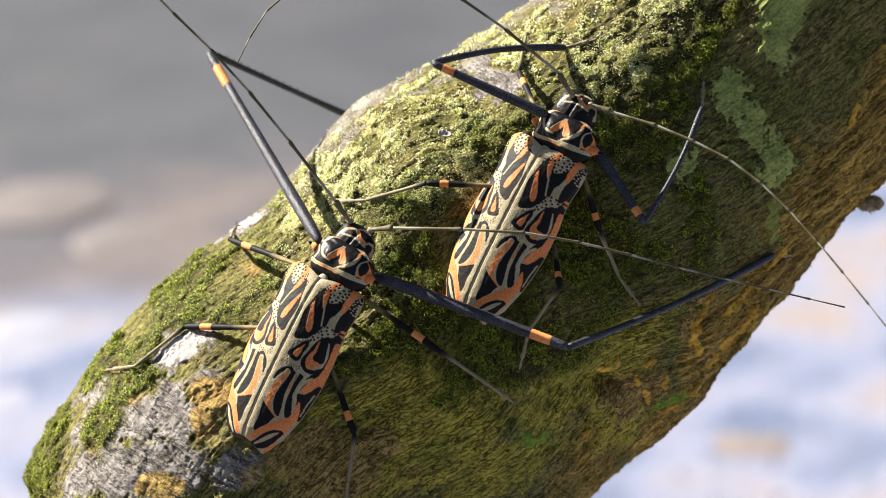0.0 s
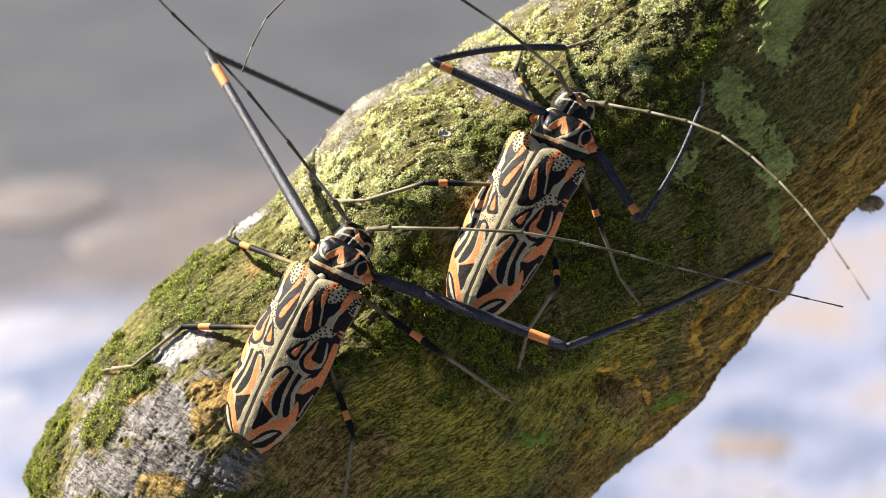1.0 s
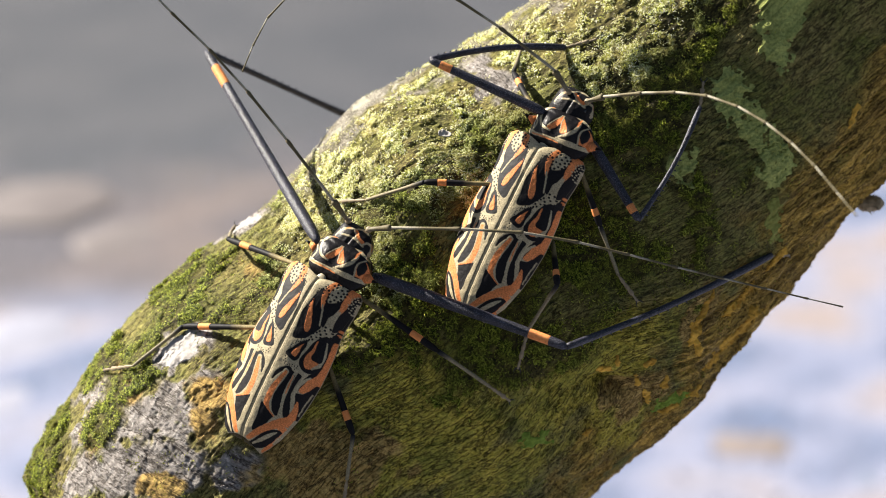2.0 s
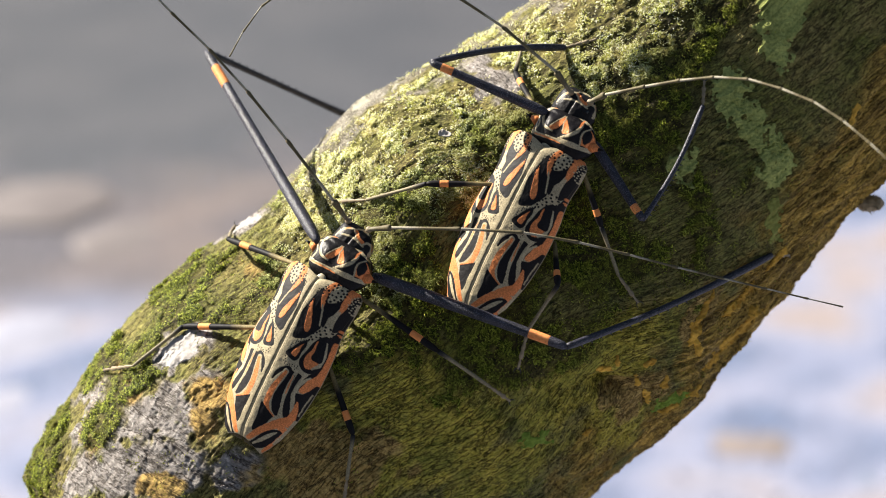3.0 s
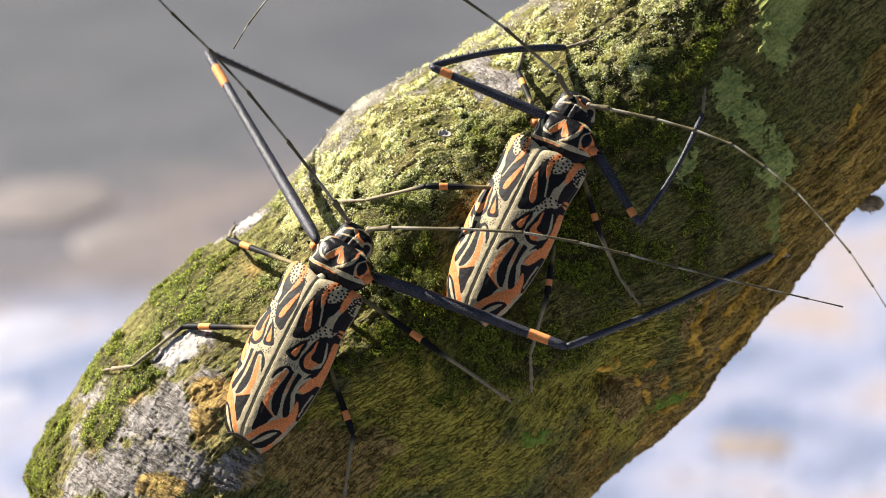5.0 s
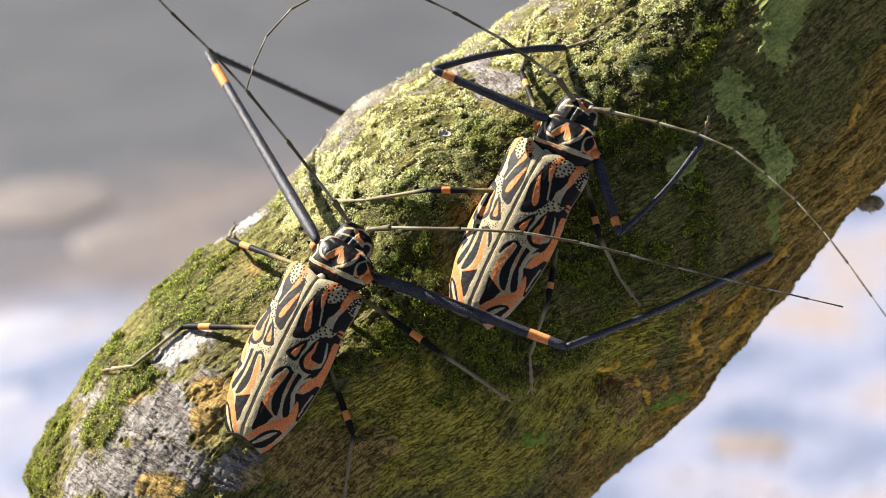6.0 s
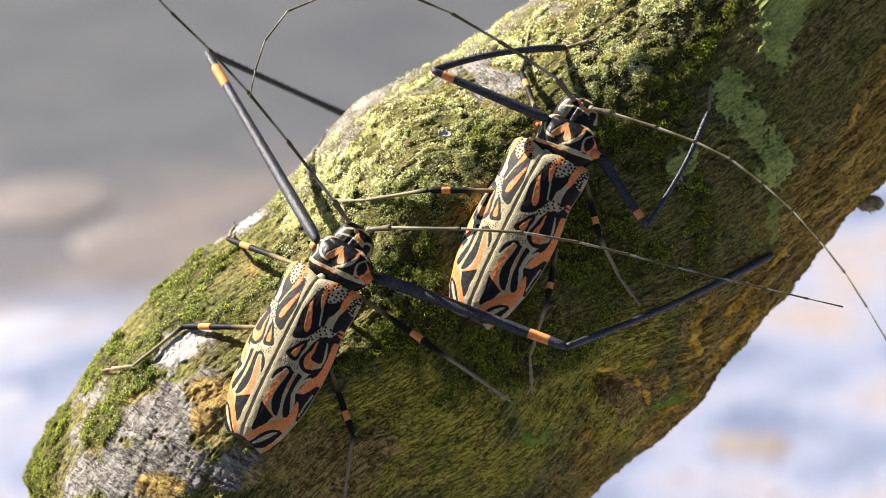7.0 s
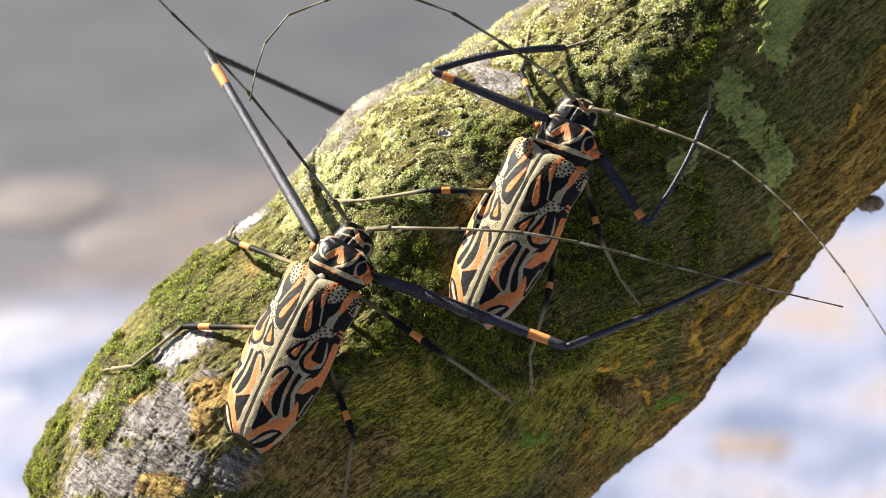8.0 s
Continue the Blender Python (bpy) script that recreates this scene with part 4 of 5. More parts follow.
def elytron_mesh(side):
    rows, cols = 400, 130
    v = np.linspace(0, 1, rows)
    ang = np.linspace(0, radians(90), cols)
    V, A = [a.ravel() for a in np.meshgrid(v, ang, indexing="ij")]
    x = elytron_half(V) * np.sin(A)
    # the hind end is cut off aslant, with a spine at its outer corner
    y = ELY_Y0 + ELY_LEN * V
    y = y + np.exp(-V / 0.03) * (1.2 - 2.2 * np.abs(np.sin(A)) ** 2)
    y = y - np.exp(-(1 - V) / 0.04) * 3.2 * (np.sin(A) - 0.7) ** 2
    z = elytron_z(x, ELY_Y0 + ELY_LEN * V)
    xy = np.column_stack([x, ELY_Y0 + ELY_LEN * V])
    rgb = elytron_marks(xy)
    dark = (rgb[:, 0] < 0.2)
    z = z + 0.05 * layered(np.column_stack([x, y, z]) / 1.2, 2) - 0.05 * dark
    top = np.column_stack([x + 0.04, y, z])
    # turned-in margin and inner wall
    g = top.reshape(rows, cols, 3)
    rim = g[:, -1].copy()
    skirt = [rim + (0.15, 0, -0.35), rim + (0.0, 0, -0.9), rim * (0.86, 1, 1) + (0, 0, -1.5), rim * (0.1, 1, 1) + (0, 0, -1.0)]
    full = np.concatenate([g] + [k[:, None] for k in skirt], axis=1)
    rgb = np.concatenate([rgb.reshape(rows, cols, 3)] + [np.tile(CREAM_C if i == 0 else BLACK_C, (rows, 1))[:, None] for i in range(4)], axis=1)
    n = cols + 4
    verts = full.reshape(-1, 3)
    faces = grid_faces(rows, n)
    caps = [tuple(range(n)), tuple(reversed(range((rows - 1) * n, rows * n)))]
    verts = verts * (side, 1, 1)
    quads = [tuple(f) for f in faces] + caps
    if side > 0:
        quads = [tuple(reversed(f)) for f in quads]
    me = as_mesh("elytron", in_metres(verts), quads, MARK)
    colour(me, "markings", rgb.reshape(-1, 3))
    return me


def dome_mesh(name, zf, y0, length, half, marks, low, extra=None):
    """A body plate whose upper side follows zf, closed below."""
    n = 150
    u = np.sin(np.linspace(-1, 1, n) * math.pi / 2)
    X, Y = np.meshgrid(u, u, indexing="ij")
    # squash the square plan into a rounded one
    x = X * np.sqrt(1 - 0.52 * Y ** 2) * half
    y = y0 + Y * np.sqrt(1 - 0.36 * X ** 2) * length
    x, y = x.ravel() * 0.995, y.ravel()
    z = zf(x, y0 + (y - y0) * 0.999)
    rgb = marks(np.column_stack([x, y]))
    raised = smooth(0.12, 0.3, rgb[:, 2])
    z = z + (0.10 * layered(np.column_stack([x, y, z]) / 1.5, 3) + 0.14 * raised) * (z > low + 1)
    top = np.column_stack([x, y, z])
    under = np.column_stack([x * 0.9, y0 + (y - y0) * 0.92, low - 0.5 * (z - low) * 0.35])
    faces = grid_faces(n, n)
    g = np.arange(n * n).reshape(n, n)
    loop = np.concatenate([g[0, :], g[1:, -1], g[-1, -2::-1], g[-2:0:-1, 0]])
    k = n * n
    sew = [(loop[i], loop[(i + 1) % len(loop)], k + loop[(i + 1) % len(loop)], k + loop[i]) for i in range(len(loop))]
    quads = [tuple(f) for f in faces] + [tuple(reversed(tuple(f + k))) for f in faces] + sew
    verts = np.vstack([top, under])
    cols = np.vstack([rgb, np.tile(BLACK_C, (k, 1))])
    if extra:
        ev, ef, ec = extra
        b = len(verts)
        verts = np.vstack([verts, ev])
        quads += [tuple(i + b for i in f) for f in ef]
        cols = np.vstack([cols, ec])
    me = as_mesh(name, in_metres(verts), [tuple(reversed(f)) for f in quads], GLOSS)
    colour(me, "markings", cols)
    return me


def spines():
    vs, fs, cs = [], [], []
    for sx in (-1, 1):
        for at, way, ln, r, tone in (((sx * 8.6, PRO_Y + 0.3, 5.8), (sx, 0.12, 0.2), 4.2, 2.1, ORANGE_C), ((sx * 11.4, PRO_Y + 0.6, 6.35), (sx, 0.12, 0.25), 2.4, 0.62, BLACK_C)):
            v, f = cone(at, way, ln, r, 12)
            fs += [tuple(i + len(vs) for i in q) for q in f]
            vs += v
            cs += [tone] * len(v)
    return np.asarray(vs), fs, np.asarray(cs)


def ellipsoid(c, r, rings=14, sides=20):
    v, f = [], []
    for i in range(rings + 1):
        a = math.pi * i / rings
        for j in range(sides):
            b = 2 * math.pi * j / sides
            v.append((c[0] + r[0] * math.sin(a) * math.cos(b), c[1] + r[1] * math.cos(a), c[2] + r[2] * math.sin(a) * math.sin(b)))
    return v, [tuple(q) for q in grid_faces(rings + 1, sides, True)]


BODY = {}


def body_meshes():
    BODY["elytron_l"], BODY["elytron_r"] = elytron_mesh(-1), elytron_mesh(1)
    BODY["pronotum"] = dome_mesh("pronotum", pronotum_z, PRO_Y, PRO_LEN, PRO_HALF, pronotum_marks, 3.2, spines())
    BODY["head"] = dome_mesh("head", head_z, HEAD_Y, HEAD_LEN, HEAD_HALF, head_marks, 3.0)
    v, f = merged(ellipsoid((0, -6, 4.4), (9.6, 25, 2.6)), ellipsoid((0, 14, 4.2), (9.4, 9, 3.0)), ellipsoid((0, 26, 4.6), (7.6, 8, 3.2)))
    BODY["abdomen"] = as_mesh("abdomen", in_metres(v), f, BLACK)
    v, f = ellipsoid((0.2, 20.6, 9.2), (1.7, 2.2, 0.5))
    BODY["scutellum"] = as_mesh("scutellum", in_metres(v), f, CREAM)
    for sx, key in ((-1, "eye_l"), (1, "eye_r")):
        v, f = ellipsoid((sx * 4.3, 37.0, 5.6), (1.2, 1.9, 1.7))
        BODY[key] = as_mesh("eye", in_metres(v), f, EYE)
        v, f = merged(ellipsoid((sx * 1.7, 39.6, 2.4), (1.2, 2.0, 1.4)), cone((sx * 1.3, 40.4, 1.8), (-sx * 0.4, 0.5, -1), 1.8, 0.7, 8))
        BODY["mandible" + key[-2:]] = as_mesh("mandible", in_metres(v), f, BLACK)


body_meshes()

# Limb pieces lie along +x from their joint.
def femur_mesh(kind, length):
    if kind == "front":
        prof, mat_ = ((0, 1.1), (.04, 1.9), (.12, 2.15), (.35, 2.05), (.7, 1.75), (.93, 1.6), (.98, 1.45), (1, 0.9)), GRAIN
    else:
        prof, mat_ = ((0, .6), (.06, .75), (.3, .9), (.6, 1.12), (.85, 1.24), (.95, 1.1), (1, 0.65)), MARK
    xs = np.linspace(0, 1, 60)
    slim = 0.80 if kind != "front" else 0.70 if length < 45 else 0.84
    prof = [(a, b * slim) for a, b in prof]
    rad = table([a for a, _ in prof], [b for _, b in prof], xs)
    v, f = tube(np.column_stack([xs * length, rad]), 20)
    pieces = [(v, f)]
    if kind == "front":
        rng = random.Random(int(length * 10))
        for i in range(700):
            x, a = rng.uniform(.05, .97), rng.uniform(0, 6.283)
            r = float(table([q for q, _ in prof], [w for _, w in prof], np.array([x]))[0])
            pieces.append(cone((x * length, r * .97 * math.cos(a), r * .97 * math.sin(a)), (0.5, math.cos(a), math.sin(a)), 0.15, 0.12, 5))
    v, f = merged(*pieces)
    me = as_mesh("femur", in_metres(v), f, mat_)
    if kind != "front":
        x = np.asarray(v)[:, 0] / length
        up = np.asarray(v)[:, 2]
        k = smooth(0.22, 0.45, x + 0.06 * layered(np.asarray(v) / 2.0, 2))[:, None]
        colour(me, "markings", np.asarray((0.21, 0.165, 0.075)) * (1 - k) + np.asarray(BLACK_C) * k)
    return me


def band_mesh(kind, length):
    a, b, r0, r1 = (0.80, 0.925, 1.72, 1.66) if kind == "front" else (0.66, 0.82, 1.20, 1.29)
    xs = np.linspace(a, b, 9)
    rad = np.interp(xs, [a, b], [r0, r1]) * (0.80 if kind != "front" else 0.70 if length < 45 else 0.84)
    rad[0] -= 0.16
    rad[-1] -= 0.16
    v, f = tube(np.column_stack([xs * length, rad]), 20)
    return as_mesh("orange_band", in_metres(v), f, ORANGE)


def tibia_mesh(kind, length, bend):
    r = ((0, .9), (.05, 1.05), (.2, .95), (.6, .92), (.9, 1.15), (1, .9)) if kind == "front" else ((0, .66), (.06, .70), (.4, .50), (.85, .56), (1, .46))
    xs = np.linspace(0, 1, 48)
    rad = table([a for a, _ in r], [b for _, b in r], xs) * (0.74 if kind == "front" and length < 45 else 1.0)
    arch = lambda x: (bend * length * math.sin(math.pi * x / length), 0)
    pieces = [tube(np.column_stack([xs * length, rad]), 16, sway=arch)]
    if kind == "front":
        for i in range(12):
            x = 0.06 + 0.045 * i
            y = arch(x * length)[0]
            pieces.append(cone((x * length, y - 0.85, 0), (0.35, -1, 0), 0.85, 0.32))
    v, f = merged(*pieces)
    me = as_mesh("tibia", in_metres(v), f, GRAIN if kind == "front" else MARK)
    if kind != "front":
        x = np.asarray(v)[:, 0] / length
        k = smooth(0.30, 0.02, x)[:, None]
        colour(me, "markings", np.asarray((0.235, 0.20, 0.125)) * (1 - k) + np.asarray((0.02, 0.02, 0.022)) * k)
    return me


def tarsus_mesh(length):
    """Four lobes and two claws."""
    pieces = []
    for i, (a, b, r) in enumerate(((0, .30, .55), (.22, .50, .6), (.42, .70, .7), (.62, .95, .42))):
        xs = np.linspace(a, b, 8)
        rad = r * np.array([.35, .55, .68, .8, .92, 1.0, .95, .4])
        pieces.append(tube(np.column_stack([xs * length, rad]), 12, flat=0.6))
    v, f = merged(*pieces)
    return as_mesh("tarsus", in_metres(v), f, TARSUS)


def claw_mesh(length, s):
    pieces = []
    pts = [(length * .9 + k * .35, s * (.25 + .30 * k - .03 * k * k), -.02 * k * k) for k in range(6)]
    for a, b, r in zip(pts[:-1], pts[1:], (.24, .22, .19, .15, .10)):
        pieces.append(cone(a, Vector(b) - Vector(a), 0.75, r, 6))
    v, f = merged(*pieces)
    return as_mesh("claw", in_metres(v), f, BLACK)


def antenna_mesh(i, length):
    thick = (0.80, .52, .47, .43, .40, .37, .34, .31, .27, .22, .18)[i]
    if i == 0:
        prof = ((0, .5), (.12, .75), (.55, .95), (.85, 1.25), (.97, 1.2), (1, .7))
        xs = np.linspace(0, 1, 24)
    else:
        prof = ((0, .8), (.1, .85), (.5, .86), (.86, .95), (.95, 1.22), (1, 1.0))
        xs = np.linspace(0, 1, 30)
    rad = thick * table([a for a, _ in prof], [b for _, b in prof], xs)
    v, f = tube(np.column_stack([xs * length, rad]), 12)
    me = as_mesh("antenna_segment", in_metres(v), f, MARK)
    x = np.asarray(v)[:, 0] / length
    pale = (smooth(0.50, 0.22, x) * (0.35 if i == 0 else 1.0))[:, None]
    colour(me, "markings", np.asarray((0.37, 0.335, 0.25)) * pale + np.asarray((0.13, 0.108, 0.06)) * (1 - pale))
    return me


class Beetle:
    """A beetle on the trunk: a body that is one rigid thing, and jointed limbs."""

    def __init__(self, label, home, neck, nod):
        self.home = home                              # in the branch's frame, metres
        self.ob = new("harlequin_beetle")
        self.ob.matrix_basis = STAGE @ home
        tagged(self.ob, label, "beetle", "beetles on the trunk")
        self.limbs = []
        for name, key, text in (("abdomen", "abdomen", ""), ("elytron", "elytron_l", "wing case patterned in black, orange and cream"),
                                ("elytron", "elytron_r", "wing case patterned in black, orange and cream"), ("pronotum", "pronotum", "black pronotum with orange and cream bands"),
                                ("head", "head", ""), ("scutellum", "scutellum", "cream triangular scutellum")):
            piece = part(name, BODY[key], self.ob, text, {"pronotum": neck, "head": nod}.get(name))
            if name == "head":
                for sub in ("eye_l", "eye_r", "mandible_l", "mandible_r"):
                    part(BODY[sub].name.split(".")[0], BODY[sub], piece)

    def leg(self, kind, hip, bend=0.0, up=(0, 0, 1)):
        """hip lies in the beetle's own millimetres; joints() gives knee, ankle and toe."""
        limb = {"kind": "leg", "style": kind, "hip": Vector(hip), "bend": bend, "up": Vector(up), "rows": []}
        self.limbs.append(limb)
        return limb

    def antenna(self, base, lens):
        limb = {"kind": "antenna", "base": Vector(base), "lens": lens, "rows": []}
        self.limbs.append(limb)
        return limb

    def rows_at(self, limb, t):
        rows = limb["rows"]
        ts = [r[0] for r in rows]
        pts = np.array([r[1] for r in rows], float)
        if len(rows) == 1:
            return pts[0]
        return np.stack([[glide(ts, pts[:, i, k], t) for k in range(3)] for i in range(pts.shape[1])])

    def build(self):
        for limb in self.limbs:
            if limb["kind"] == "leg":
                hip = np.array(self.home @ (limb["hip"] * MM)) / MM
                _, first = limb["rows"][-1]
                knee, ankle, toe = np.asarray(first, float)
                limb["lens"] = [np.linalg.norm(knee - hip), np.linalg.norm(ankle - knee), np.linalg.norm(toe - ankle)]
                a, b, c = limb["lens"]
                text = "long granular blue-black femur" if limb["style"] == "front" else "black femur with pale base"
                femur = part("femur", femur_mesh(limb["style"], a), self.ob, text)
                part("orange_band", band_mesh(limb["style"], a), femur)
                tibia = part("tibia", tibia_mesh(limb["style"], b, limb["bend"]), self.ob)
                tarsus = part("tarsus", tarsus_mesh(c), self.ob)
                for s in (-1, 1):
                    part("claw", claw_mesh(c, s), tarsus)
                limb["parts"] = [femur, tibia, tarsus]
            else:
                v, f = ellipsoid((0, 0, -0.4), (1.0, 1.0, 0.9))
                part("antenna_socket", as_mesh("antenna_socket", in_metres(v), f, TARSUS), self.ob, "pale ring at the antenna's base", Matrix.Translation(limb["base"] * MM))
                limb["parts"] = [part("antenna_segment", antenna_mesh(i, ln), self.ob) for i, ln in enumerate(limb["lens"])]

    def joints(self, limb, body, t):
        """The limb's joints in the branch's frame at t, with every piece at its own length."""
        want = self.rows_at(limb, t)
        if limb["kind"] == "leg":
            hip = np.array(body @ (limb["hip"] * MM)) / MM
            knee, ankle, toe = want
            a, b, c = limb["lens"]
            span = ankle - hip
            d = np.linalg.norm(span)
            u = span / d
            d2 = min(d, (a + b) * 0.9995)
            x = (a * a - b * b + d2 * d2) / (2 * d2)
            h = math.sqrt(max(a * a - x * x, 0))
            off = knee - hip - u * ((knee - hip) @ u)
            off /= np.linalg.norm(off) + 1e-9
            k = hip + u * x + off * h
            end = k + (ankle - k) / np.linalg.norm(ankle - k) * b
            tip = end + (toe - ankle) / np.linalg.norm(toe - ankle) * c
            return [hip, k, end, tip]
        base = np.array(body @ (limb["base"] * MM)) / MM
        path = np.vstack([base, want])
        pts = [base]
        i, at = 0, base
        for ln in limb["lens"]:
            while i < len(path) - 2 and np.linalg.norm(path[i + 1] - at) < ln:
                i += 1
            p, q = path[i], path[i + 1]
            way = (q - p) / np.linalg.norm(q - p)
            m = p - at
            h = m @ way
            t_ = -h + math.sqrt(max(h * h - m @ m + ln * ln, 0))
            at = p + way * max(t_, 0)
            at = pts[-1] + (at - pts[-1]) / np.linalg.norm(at - pts[-1]) * ln
            pts.append(at)
        return pts

    def poses(self, limb, body, t):
        """Each piece's pose in the beetle's own space."""
        pts = self.joints(limb, body, t)
        out = []
        inv = body.inverted()
        for a, b in zip(pts[:-1], pts[1:]):
            x = Vector(b - a).normalized()
            up = limb.get("up", Vector((0, 0, 1)))
            y = up.cross(x).normalized()
            m = Matrix((x, y, x.cross(y))).transposed().to_4x4()
            out.append(inv @ Matrix.Translation(Vector(a) * MM) @ m)
        return out

    def settle(self):
        for limb in self.limbs:
            for ob, m in zip(limb["parts"], self.poses(limb, self.home, 8.0)):
                ob.matrix_basis = m


def glide(ts, vs, t):
    """A value between timed rows, easing at each row's slope."""
    ts, vs = np.asarray(ts, float), np.asarray(vs, float)
    if t <= ts[0]:
        return vs[0]
    if t >= ts[-1]:
        return vs[-1]
    i = int(np.searchsorted(ts, t, "right") - 1)
    slope = np.zeros(len(ts))
    s = np.diff(vs) / np.diff(ts)
    for k in range(1, len(ts) - 1):
        if s[k - 1] * s[k] > 0:
            slope[k] = 2 * s[k - 1] * s[k] / (s[k - 1] + s[k])
    h = ts[i + 1] - ts[i]
    u = (t - ts[i]) / h
    return ((2 * u ** 3 - 3 * u * u + 1) * vs[i] + (u ** 3 - 2 * u * u + u) * h * slope[i]
            + (3 * u * u - 2 * u ** 3) * vs[i + 1] + (u ** 3 - u * u) * h * slope[i + 1])


HOME_A = pose(-0.04173, -0.02891, 0.00024, 0.0, -23.0, -27.3)
HOME_B = pose(0.02341, 0.00704, 0.00306, 0.0, -23.0, -27.0)
beetle_a = Beetle("black, orange and cream long-legged beetle resting on mossy bark", HOME_A, pose(0.00077, 0.00004, 0.00000, 0, 0, -3.0), pose(-0.0071, -0.0010, -0.00040, 0, 0, -14.0))
beetle_b = Beetle("black, orange and cream beetle waving its antennae on mossy bark", HOME_B, pose(0.00240, -0.00080, 0.00000, 0, 0, 0.0), pose(-0.0028, -0.0010, 0.00000, 0, 0, -6.0))


def legs_a():
    g = beetle_a.leg("front", (-7.0, 30.0, 7.0), 0.0, (0, 0, -1))
    g["rows"] = [(0, [(-73.7, 61.5, -58.0), (-26.3, 41.0, -90.0), (-17.4, 37.9, -100.0)])]
    g = beetle_a.leg("front", (10.6, 28.7, 0.9), -0.015)
    g["rows"] = [(0, [(34.9, -27.6, 24.0), (98.3, -1.9, -23.3), (105.4, -1.9, -32.8)])]
    g = beetle_a.leg("middle", (-8.9, 21.5, 7.0))
    g["rows"] = [(0, [(-64.3, 2.9, -24.0), (-65.0, 5.0, -42.0), (-63.5, 7.5, -44.0)])]
    g = beetle_a.leg("middle", (8.1, 21.7, 0.9))
    g["rows"] = [(0, [(-1.3, -29.3, 12.0), (13.7, -39.9, 4.8), (19.9, -44.5, 0.7)])]
    g = beetle_a.leg("hind", (-7.8, 1.7, 7.7))
    g["rows"] = [(0, [(-77.0, -22.9, -15.0), (-91.7, -34.6, -14.8), (-103.0, -36.6, -29.7)])]
    g = beetle_a.leg("hind", (9.9, 0.6, 0.1))
    g["rows"] = [(0, [(-25.9, -53.5, 8.0), (-27.7, -66.6, 7.7), (-29.0, -75.7, 6.2)])]


legs_a()


def legs_b():
    g = beetle_b.leg("front", (-4.4, 30.1, 8.4), -0.035, (0, 0, -1))
    for t, knee in ((0, (-2.6, 54.3, 6.0)), (0.5, (-2.9, 54.0, 6.0)), (1.0, (-3.3, 54.3, 6.0)), (1.5, (-3.6, 54.5, 6.0)), (3.0, (-3.1, 54.0, 6.0)), (3.5, (-3.4, 53.8, 6.0)), (4.0, (-3.4, 53.3, 6.0)), (4.5, (-3.9, 52.4, 6.0)), (6.0, (-2.9, 52.2, 6.0)), (7.0, (-2.9, 51.7, 6.0)), (8.0, (-3.1, 51.4, 6.0))):
        g["rows"].append((t, [knee, (36.2, 59.8, -16.1), (46.5, 62.4, -14.8)]))
    g = beetle_b.leg("front", (9.3, 28.8, 1.5), -0.03)
    for t, knee, ankle, toe in (
            (0.0, (58.0, 8.6, 14.0), (75.9, 41.5, -5.4), (76.7, 50.8, -8.1)),
            (0.5, (57.5, 8.7, 14.0), (75.9, 41.5, -5.4), (76.7, 50.8, -8.1)),
            (1.0, (57.0, 9.2, 14.0), (75.6, 41.5, -5.4), (76.7, 50.8, -8.1)),
            (1.7, (56.2, 9.8, 14.0), (75.1, 41.5, -5.3), (76.7, 50.8, -8.1)),
            (2.8, (57.8, 8.9, 14.0), (76.1, 41.9, -5.5), (76.9, 50.8, -8.2)),
            (4.7, (57.5, 8.9, 14.0), (75.9, 41.5, -5.4), (76.7, 50.8, -8.1)),
            (5.8, (51.9, 4.3, 20.0), (76.3, 30.2, -4.3), (79.1, 39.0, -3.8)),
            (6.0, (50.6, 2.7, 18.0), (76.0, 31.6, -4.2), (78.1, 41.0, -2.1)),
            (6.2, (52.0, 3.4, 14.0), (76.5, 34.5, -4.2), (80.0, 43.5, -5.0)),
            (6.4, (57.8, 7.1, 14.0), (77.7, 39.9, -5.2), (78.7, 48.3, -8.0)),
            (8.0, (58.3, 6.8, 14.0), (77.8, 40.5, -5.3), (78.7, 48.6, -8.1))):
        g["rows"].append((t, [knee, ankle, toe]))
    g = beetle_b.leg("middle", (-7.8, 29.0, 6.6))
    for t, knee, ankle in ((0, (21.8, 53.2, -17.0), (25.2, 65.3, -30.2)), (4.6, (22.0, 53.2, -16.7), (25.2, 65.3, -30.2)), (6.0, (23.3, 52.4, -15.4), (25.9, 65.3, -29.6)), (8.0, (23.3, 52.4, -15.4), (25.9, 65.3, -29.6))):
        g["rows"].append((t, [knee, ankle, (28.5, 77.1, -55.3)]))
    g = beetle_b.leg("middle", (10.3, 19.9, -0.0))
    for t, knee in ((0, (44.6, 5.0, 8.5)), (1.5, (44.2, 5.2, 8.5)), (3.0, (44.9, 5.2, 8.4)), (4.5, (44.4, 4.4, 8.6)), (6.0, (44.9, 3.9, 8.5)), (8.0, (44.9, 3.9, 8.5))):
        g["rows"].append((t, [knee, (51.1, -8.0, 0.5), (57.4, -16.3, -2.4)]))
    g = beetle_b.leg("hind", (-8.5, 5.1, 9.0))
    for t, knee in ((0, (-5.2, 18.6, 4.8)), (1.5, (-5.2, 18.6, 4.8)), (4.5, (-5.1, 18.1, 5.0)), (6.0, (-4.2, 17.1, 5.7)), (8.0, (-4.2, 17.0, 5.7))):
        g["rows"].append((t, [knee, (-22.6, 14.4, -7.9), (-33.4, 13.9, -16.6)]))
    g = beetle_b.leg("hind", (12.1, -1.9, -0.8))
